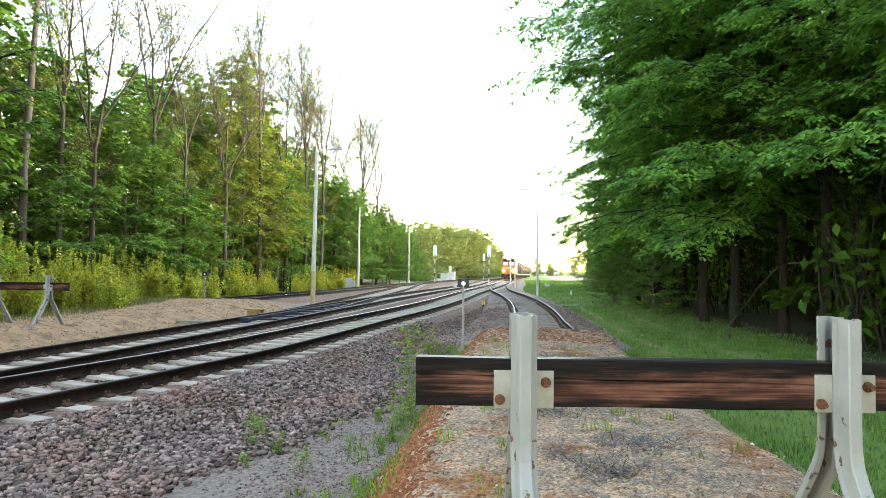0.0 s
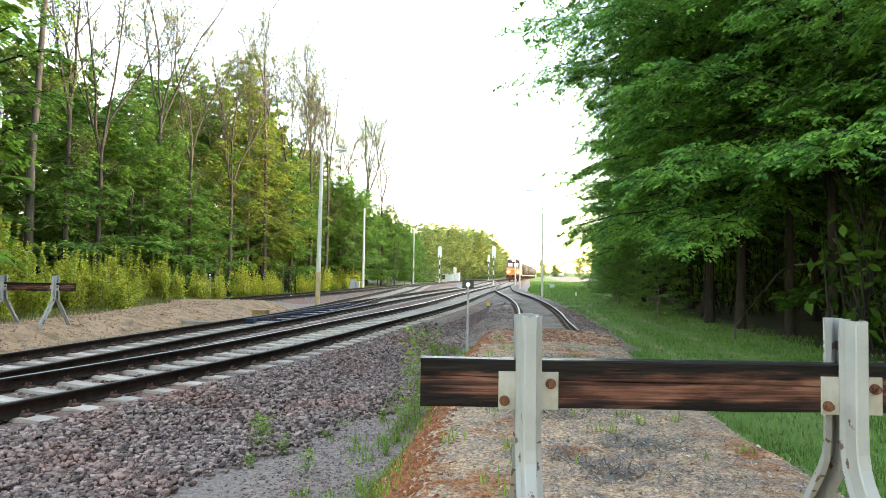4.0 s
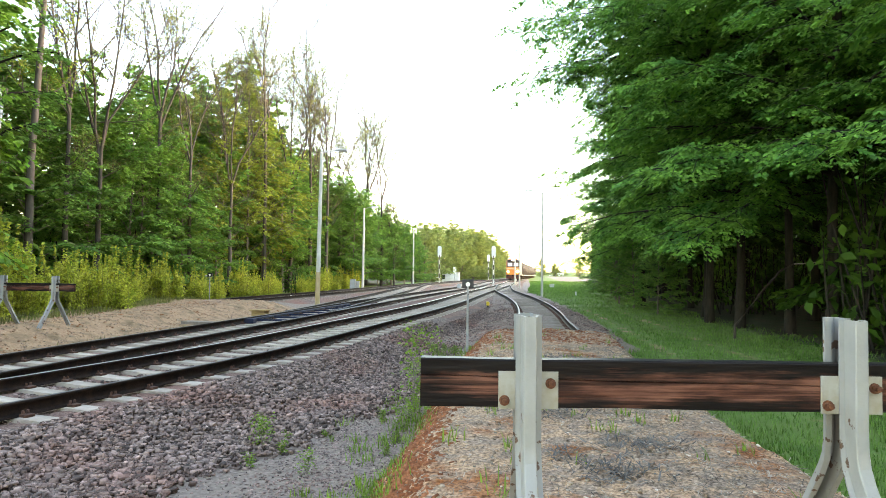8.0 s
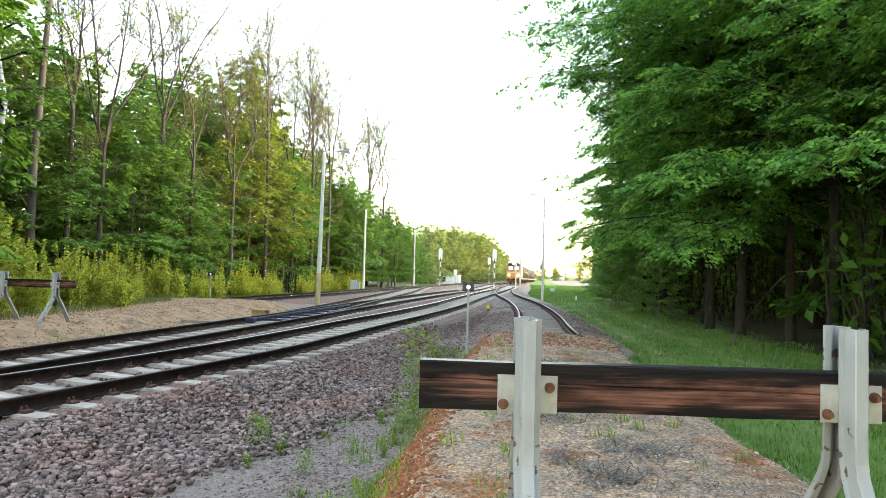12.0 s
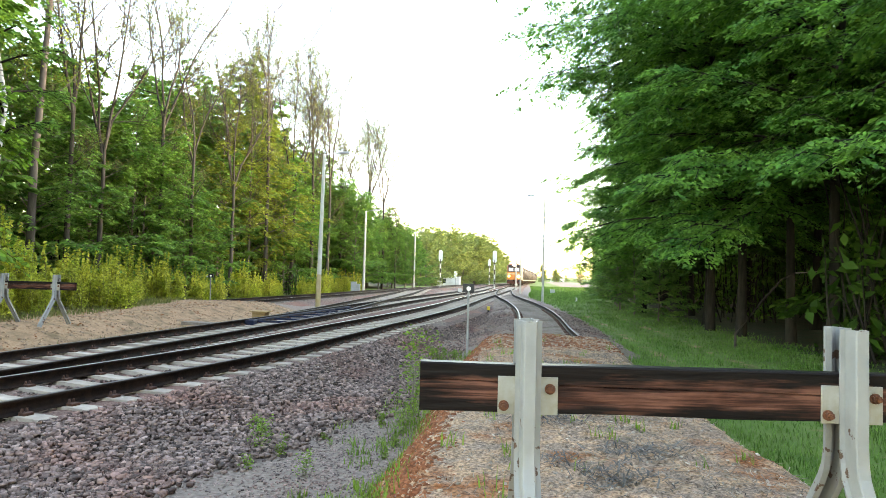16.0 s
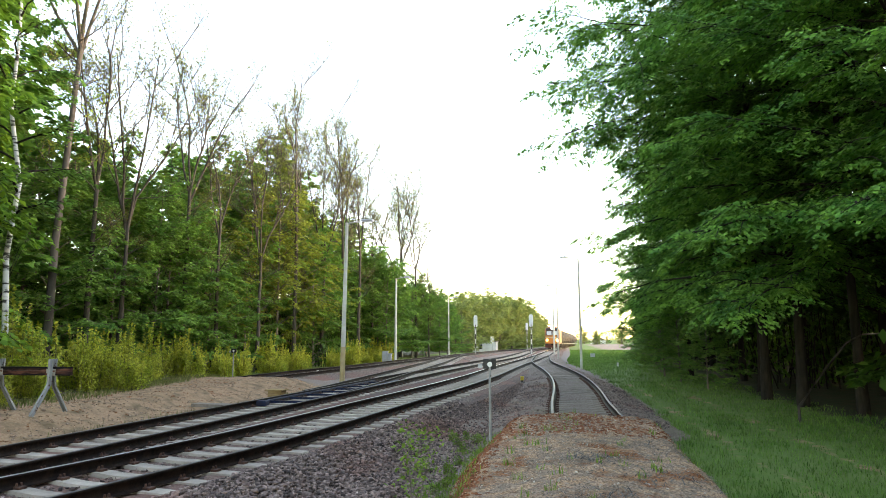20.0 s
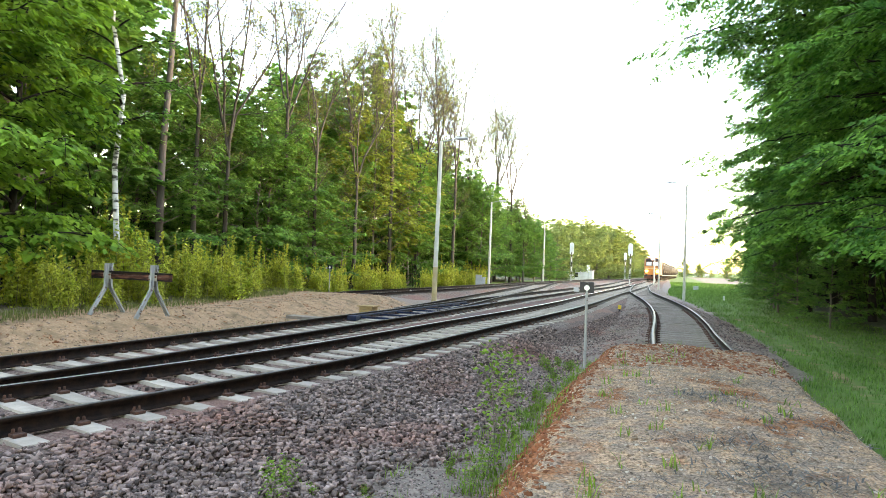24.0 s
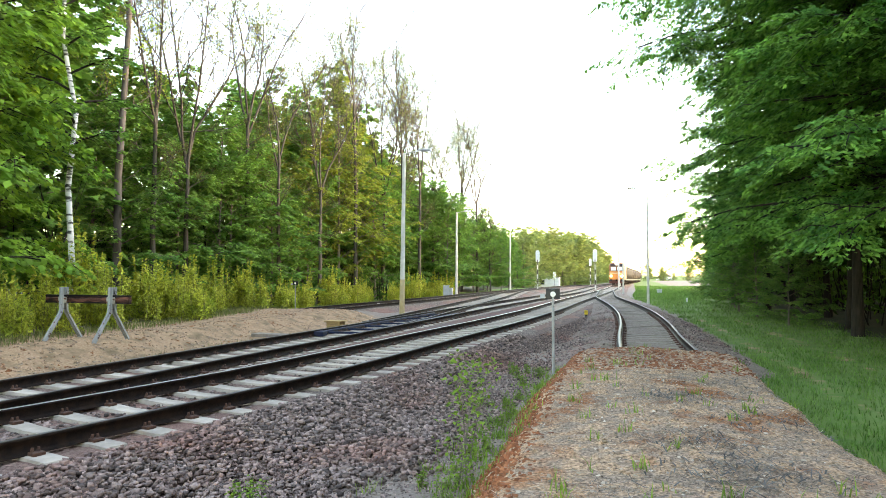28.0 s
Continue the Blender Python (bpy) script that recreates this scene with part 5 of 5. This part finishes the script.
def main_signal(at, top, label, stripes=7):
    t = thing("main_signal", label, "railway signal", "main signals", at=at)
    for i in range(stripes):
        part("mast_band", rod((0, 0, -0.4 + (top - 1.0) * i / stripes), (0, 0, -0.4 + (top - 1.0) * (i + 1) / stripes), 0.055, 0.055, 10), WHITE if i % 2 else MAST_DARK, t)
    bm = bmesh.new()
    ring = []
    for k in range(28):
        a = 2 * math.pi * k / 28
        ring.append((0.29 * math.cos(a), 0.29 * math.sin(a) + (0.58 if 0 <= a < math.pi else -0.58)))
    sides = [[bm.verts.new((x, y, top - 0.87 + z)) for x, z in ring] for y in (0.07, 0.11)]
    bm.faces.new(sides[0]), bm.faces.new(sides[1][::-1])
    for k in range(28):
        bm.faces.new((sides[0][k], sides[0][(k + 1) % 28], sides[1][(k + 1) % 28], sides[1][k]))
    head = part("head", bm, WHITE, t, "tall white signal board with round ends")
    for k in range(3):
        part("lamp_box", rod((0, 0.11, top - 0.4 - 0.45 * k), (0, 0.3, top - 0.4 - 0.45 * k), 0.12, 0.13, 12), BLACK, head)
    part("platform", box(-0.22, 0.22, -0.12, 0.06, top - 1.98, top - 1.94), GREY_BOX, t)
    for s in (-1, 1):
        part("ladder_rail", rod((s * 0.14, -0.13, 0.1), (s * 0.14, -0.13, top - 1.95), 0.014, 0.014, 6), GREY_BOX, t)
    for k in range(int((top - 2.1) / 0.3)):
        part("rung", rod((-0.14, -0.13, 0.25 + 0.3 * k), (0.14, -0.13, 0.25 + 0.3 * k), 0.01, 0.01, 5), GREY_BOX, t)
    part("foot", box(-0.25, 0.25, -0.25, 0.25, -0.45, -0.1, 0.02), OLD_CONCRETE, t)
    return t


MAST_DARK = material("dark_mast_paint", (0.05, 0.035, 0.03), 0.6, 0, (0.09, 0.06, 0.05), 4)
for x, y, top in ((-2.57, 95, 5.2), (5.2, 90, 5.1), (7.6, 150, 5.4)):
    z = float(fall(y)) - 0.4
    main_signal(pose(x, y, z), top - z, "tall white light signal on a black and white striped mast")


def warning_board(at):
    t = thing("warning_board", "pale yellow chequered warning board on a post", "sign", at=at)
    part("post", rod((0, 0, -0.4), (0, 0, 2.2), 0.04, 0.04, 8), GALV, t)
    board = part("board", box(-0.3, 0.3, -0.02, 0.02, 2.0, 3.4), material("pale_yellow_paint", (0.62, 0.60, 0.34), 0.6, 0, (0.5, 0.48, 0.28), 5), t)
    for i in range(4):
        for j in range(2):
            if (i + j) % 2:
                part("chequer", box(-0.28 + 0.28 * j, 0.28 * j, -0.026, -0.022, 2.03 + 0.34 * i, 2.35 + 0.34 * i), WHITE, board)


warning_board(pose(-0.3, 122, -1.2))


def hut():
    t = thing("hut", "low whitewashed brick hut with a dark window", "hut", at=pose(-1.9, 130, -1.15, 0, 0, -6))
    plaster = material("whitewash", (0.72, 0.71, 0.68), 0.9, 0, (0.55, 0.53, 0.5), 1.2, bump=0.3)
    for n, b in (("wall", (-2.4, -1.1, 0, 0.25, 0, 2.3)), ("wall", (-0.4, 2.4, 0, 0.25, 0, 2.3)), ("wall", (-1.1, -0.4, 0, 0.25, 0, 0.9)), ("wall", (-1.1, -0.4, 0, 0.25, 1.8, 2.3)),
                 ("wall", (-2.4, -2.15, 0.25, 3, 0, 2.3)), ("wall", (2.15, 2.4, 0.25, 3, 0, 2.3)), ("wall", (-2.15, 2.15, 2.75, 3, 0, 2.3))):
        part(n, box(*b), plaster, t)
    part("roof", box(-2.6, 2.6, -0.2, 3.2, 2.3, 2.45, 0.03), OLD_CONCRETE, t)
    part("window", box(-1.1, -0.4, 0.12, 0.15, 0.9, 1.8), BLACK, t)


hut()


def cabinet(at, w, h, label):
    t = thing("relay_cabinet", label, "cabinet", "relay cabinets", at=at)
    part("body", box(-w / 2, w / 2, -0.2, 0.2, -0.15, h, 0.01), GREY_BOX, t)
    part("lid", box(-w / 2 - 0.03, w / 2 + 0.03, -0.23, 0.23, h, h + 0.05, 0.01), GREY_BOX, t)
    part("door", box(-w / 2 + 0.04, w / 2 - 0.04, -0.212, -0.203, 0.05, h - 0.06), GREY_BOX, t)
    return t


cabinet(pose(-9.8, 60, -0.45), 0.5, 1.05, "grey relay cabinet beside the tracks")
cabinet(pose(-9.35, 60, -0.45), 0.3, 0.85, "small grey relay cabinet beside the tracks")
cabinet(pose(11.6, 78, -0.7), 0.5, 0.7, "pale grey relay cabinet on the grass verge")


def timber_box():
    t = thing("timber_box", "weathered yellow-brown timber box with a lid by the track", "box", at=pose(-7.3, 23.7, -0.35, 0, 0, -8))
    wood = material("weathered_planks", (0.42, 0.28, 0.13), 0.85, 0, (0.28, 0.18, 0.09), 6, stretch=(1, 6, 6), bump=0.4)
    for k in range(3):
        part("plank", box(-0.22, 0.22, -0.2, -0.17, 0.12 * k, 0.12 * k + 0.115, 0.005), wood, t)
        part("plank", box(-0.22, 0.22, 0.17, 0.2, 0.12 * k, 0.12 * k + 0.115, 0.005), wood, t)
    for k in (-1, 1):
        part("side", box(k * 0.235 - 0.014, k * 0.235 + 0.014, -0.2, 0.2, 0, 0.355), wood, t)
    part("lid", box(-0.32, 0.32, -0.27, 0.27, 0.36, 0.40, 0.006), wood, t)


timber_box()


def point_frame():
    """Dark blue steel frame of a switch, lying along the second track."""
    t = thing("blue_switch", "dark blue steel switch frame lying between rusty rails", "switch frame")
    blue = material("blue_painted_steel", (0.012, 0.02, 0.055), 0.6, 0.0, (0.02, 0.022, 0.035), 5, gloss=0.15)
    ys = np.arange(20.6, 30.6, 0.5)
    for s in (-0.62, 0.62):
        v, f = [], []
        pts = np.array([(float(FAR_MAIN(y)) + s * (1 - 0.02 * (y - 20.6)), y, -0.05) for y in ys])
        tube(pts, [0.035] * len(pts), 4, v, f)
        part("blade", mesh_of("blade", np.array(v), np.array(f), blue), None, t)
    for y in np.arange(20.9, 30, 1.24):
        part("cross_bar", box(float(FAR_MAIN(y)) - 0.6, float(FAR_MAIN(y)) + 0.6, y - 0.035, y + 0.035, -0.13, -0.07, 0.008), blue, t)
    part("drive_box", box(-6.85, -6.5, 20.4, 20.75, -0.18, -0.03, 0.02), blue, t)


point_frame()
for x, y, w, h in ((0.05, 41.5, 0.34, 0.22), (-9.9, 38, 0.12, 0.4), (-2.75, 20.6, 0.1, 0.18), (9.2, 50, 0.12, 0.45)):
    t = thing("marker_stone", "small whitewashed marker stone beside the track", "marker", "marker stones", at=pose(x, y, -0.42))
    part("stone", box(-w / 2, w / 2, -w / 3, w / 3, -0.1, h, 0.02), WHITE, t)
t = thing("concrete_slab", "grey concrete slab lying beside the track", "slab", at=pose(-8.4, 21.2, -0.2, 0, 0, -12))
part("slab", box(-0.7, 0.7, -0.2, 0.2, -0.1, 0.0, 0.015), OLD_CONCRETE, t)


# ---- train ----
ORANGE = material("orange_loco_paint", (0.55, 0.21, 0.05), 0.5, 0, (0.46, 0.15, 0.04), 2)
CAB_BROWN = material("brown_orange_loco_paint", (0.34, 0.13, 0.045), 0.5, 0, (0.27, 0.10, 0.04), 2)
CAB_DARK = material("dark_loco_paint", (0.05, 0.03, 0.026), 0.6, 0, (0.07, 0.04, 0.035), 2)
# Whitish pane colour stands for the sky reflected in the windscreen.
GLARE_GLASS = material("windscreen_sky_glare", (0.75, 0.72, 0.7), 0.08, 0.0)
LAMP_ON = glow("lit_headlight", (1.0, 0.72, 0.38), 30.0)
LAMP_TOP = glow("lit_roof_lamp", (1.0, 0.92, 0.85), 6.0)
TANK = material("dark_tank_paint", (0.04, 0.034, 0.033), 0.8, 0, (0.06, 0.05, 0.045), 1.5, gloss=0.08)


def on_track(y):
    return pose(float(NEAR_MAIN(y)), y, float(fall(y)), 0, 0, -math.degrees(float(heading(NEAR_MAIN, y))))


def wheelset(parent, y):
    bm = bmesh.new()
    for s in (-1, 1):
        rod((s * 0.74, y, 0.5), (s * 0.87, y, 0.5), 0.5, 0.5, 18, bm)
    rod((-0.8, y, 0.5), (0.8, y, 0.5), 0.09, 0.09, 8, bm)
    part("wheelset", bm, RUST, parent)


def body_section(w, h0, h1):
    return [(-w, h0), (-w, h1 - 0.75), (-w * 0.86, h1 - 0.3), (-w * 0.5, h1), (w * 0.5, h1), (w * 0.86, h1 - 0.3), (w, h1 - 0.75), (w, h0)]


def locomotive(at):
    t = thing("locomotive", "orange diesel locomotive with lit headlights standing on the main track", "locomotive", at=at)
    bm = bmesh.new()
    rings = []
    for y, w, h1 in ((0.55, 1.30, 4.1), (0.95, 1.42, 4.4), (1.6, 1.475, 4.5), (17.0, 1.475, 4.5)):
        rings.append([bm.verts.new((x, y, z)) for x, z in body_section(w, 1.15, h1)])
    for a, b in zip(rings, rings[1:]):
        for j in range(len(a)):
            bm.faces.new((a[j], a[(j + 1) % 8], b[(j + 1) % 8], b[j]))
    bm.faces.new(rings[0]), bm.faces.new(rings[-1][::-1])
    part("body", bm, CAB_BROWN, t)
    part("front", box(-1.32, 1.32, 0.12, 0.54, 1.15, 2.75, 0.12), ORANGE, t, "orange rounded front")
    part("brow", box(-1.15, 1.15, 0.3, 0.8, 3.72, 4.2, 0.12), CAB_DARK, t)
    part("skirt", box(-1.4, 1.4, 0.2, 0.9, 0.45, 1.12, 0.08), material("dark_red_skirt_paint", (0.16, 0.05, 0.03), 0.6, 0, (0.09, 0.035, 0.025), 3), t, "dark red lower skirt")
    part("waist_band", box(-1.325, 1.325, 0.105, 0.118, 2.28, 2.5, 0.0), material("pale_waist_band_paint", (0.62, 0.42, 0.22), 0.5, 0, (0.5, 0.33, 0.18), 3), t, "pale band across the front")
    for s in (-1, 1):
        win = part("windscreen", box(s * 0.58 - 0.46, s * 0.58 + 0.46, 0.47, 0.53, 2.9, 3.6, 0.03), GLARE_GLASS, t)
        part("window_frame", box(s * 0.58 - 0.53, s * 0.58 + 0.53, 0.50, 0.545, 2.82, 3.68, 0.02), BLACK, win)
        part("headlight", rod((s * 0.95, 0.05, 1.85), (s * 0.95, 0.14, 1.85), 0.17 if s > 0 else 0.13, 0.15, 16), LAMP_ON, t)
        part("buffer", rod((s * 0.98, -0.45, 1.06), (s * 0.98, 0.25, 1.06), 0.2, 0.14, 14), BLACK, t)
        part("side_band", box(s * 1.478 - 0.006, s * 1.478 + 0.006, 1.7, 16.9, 1.5, 2.6), ORANGE, t)
    part("roof_lamp", rod((0, 0.28, 4.22), (0, 0.5, 4.22), 0.24, 0.24, 16), LAMP_TOP, t)
    part("lamp_housing", rod((0, 0.34, 4.22), (0, 0.95, 4.22), 0.3, 0.3, 16), CAB_DARK, t)
    part("coupler", box(-0.15, 0.15, -0.5, 0.3, 0.9, 1.2, 0.04), RUST, t)
    part("fuel_tank", box(-1.2, 1.2, 6.5, 10.5, 0.4, 1.1, 0.1), BLACK, t)
    for y in (2.6, 4.3, 6.0, 11.0, 12.7, 14.4):
        wheelset(t, y)
    return t


loco = locomotive(on_track(127.0))


def tank_wagon(at):
    t = thing("tank_wagon", "dark tank wagon coupled behind the locomotive", "wagon", "tank wagons", at=at)
    bm = rod((0, 0.5, 2.75), (0, 11.3, 2.75), 1.45, 1.45, 24)
    rod((0, 0.3, 2.75), (0, 0.5, 2.75), 1.15, 1.45, 24, bm)
    rod((0, 11.3, 2.75), (0, 11.5, 2.75), 1.45, 1.15, 24, bm)
    part("tank", bm, TANK, t)
    part("dome", rod((0, 5.9, 4.1), (0, 5.9, 4.5), 0.45, 0.45, 14), TANK, t)
    part("underframe", box(-1.3, 1.3, 0.0, 11.8, 0.95, 1.25, 0.03), BLACK, t)
    for s in (-1, 1):
        part("buffer", rod((s * 0.98, -0.35, 1.06), (s * 0.98, 0.1, 1.06), 0.19, 0.13, 12), BLACK, t)
    part("ladder", box(1.4, 1.5, 5.6, 6.2, 1.2, 4.2), BLACK, t)
    for y in (1.6, 3.4, 8.4, 10.2):
        wheelset(t, y)
    return t


wagon = tank_wagon(on_track(145.2))
wagons = [copy_thing(wagon, on_track(145.2 + 12.6 * k)) for k in range(1, 9)]


# ---- distance ----
# Aerial haze is put into these leaves as a lighter, yellower green.
HAZE_PALED = leafy("haze_paled_leaves", (0.27, 0.31, 0.10), (0.17, 0.24, 0.07), 0.55)
far_trees = [tree_meshes(90 + i, 10, 0.3, 5.2, 28, 8, 46, 0.42, HAZE_PALED, BARK, 0.2, 0.2, lift=0.9, low=0.9, top_taper=0.75, droop=0.1, tilt=0.6, tuft=0.25) for i in range(2)]
far_trees.append(tree_meshes(92, 6.5, 0.3, 5.0, 24, 8, 46, 0.42, HAZE_PALED, BARK, 0.2, 0.1, lift=1.3, low=1.0, top_taper=0.7, droop=0.1))
ft = []
for i in range(20):
    y = 122 + i * 8
    grown = 0.9 + 0.5 * min(1, i / 8)
    ft.append((float(LEFT_EDGE(y)) - R.uniform(0.5, 3), y, i % 2, R.uniform(0.75, 0.95) * grown))
    ft.append((float(LEFT_EDGE(y)) - R.uniform(6, 9), y + 4, (i + 1) % 2, R.uniform(0.9, 1.2) * grown))
for x, y, sc in ((40, 300, 0.9), (48, 310, 0.7), (62, 320, 0.8), (68, 310, 0.95), (75, 320, 0.9), (56, 360, 0.9), (84, 330, 0.8), (52, 330, 0.6), (58, 300, 0.7), (88, 310, 0.9), (44, 320, 0.7), (64, 300, 0.45), (71, 300, 0.5), (47, 300, 0.4), (79, 300, 0.5), (54, 315, 0.5)):
    ft.append((x, y, 2, sc))
stand("distant_tree", "distant broadleaf tree, its spring green paled for haze", "distant trees", far_trees, ft, 17)


def farmhouse():
    t = thing("farmhouse", "distant white farmhouse beyond the field", "house", at=pose(55, 345, -3.3))
    part("wall", box(-3.5, 3.5, 0, 6, 0, 4.2), WHITE, t)
    bm = bmesh.new()
    a = [bm.verts.new(v) for v in ((-3.8, -0.3, 4.2), (3.8, -0.3, 4.2), (0, -0.3, 6.2), (-3.8, 6.3, 4.2), (3.8, 6.3, 4.2), (0, 6.3, 6.2))]
    for q in ((0, 1, 2), (3, 5, 4), (0, 2, 5, 3), (1, 4, 5, 2), (0, 3, 4, 1)):
        bm.faces.new([a[i] for i in q])
    part("roof", bm, OLD_CONCRETE, t)
    for x in (-2, 0, 2):
        part("window", box(x - 0.4, x + 0.4, -0.03, 0.01, 1.5, 2.8), BLACK, t)


farmhouse()


def motions():
    """The train stands waiting throughout."""
    for ob in (loco, wagon, *wagons):
        m = ob.matrix_basis.copy()
        walk(ob, [(0, m), (28, m)])


motions()
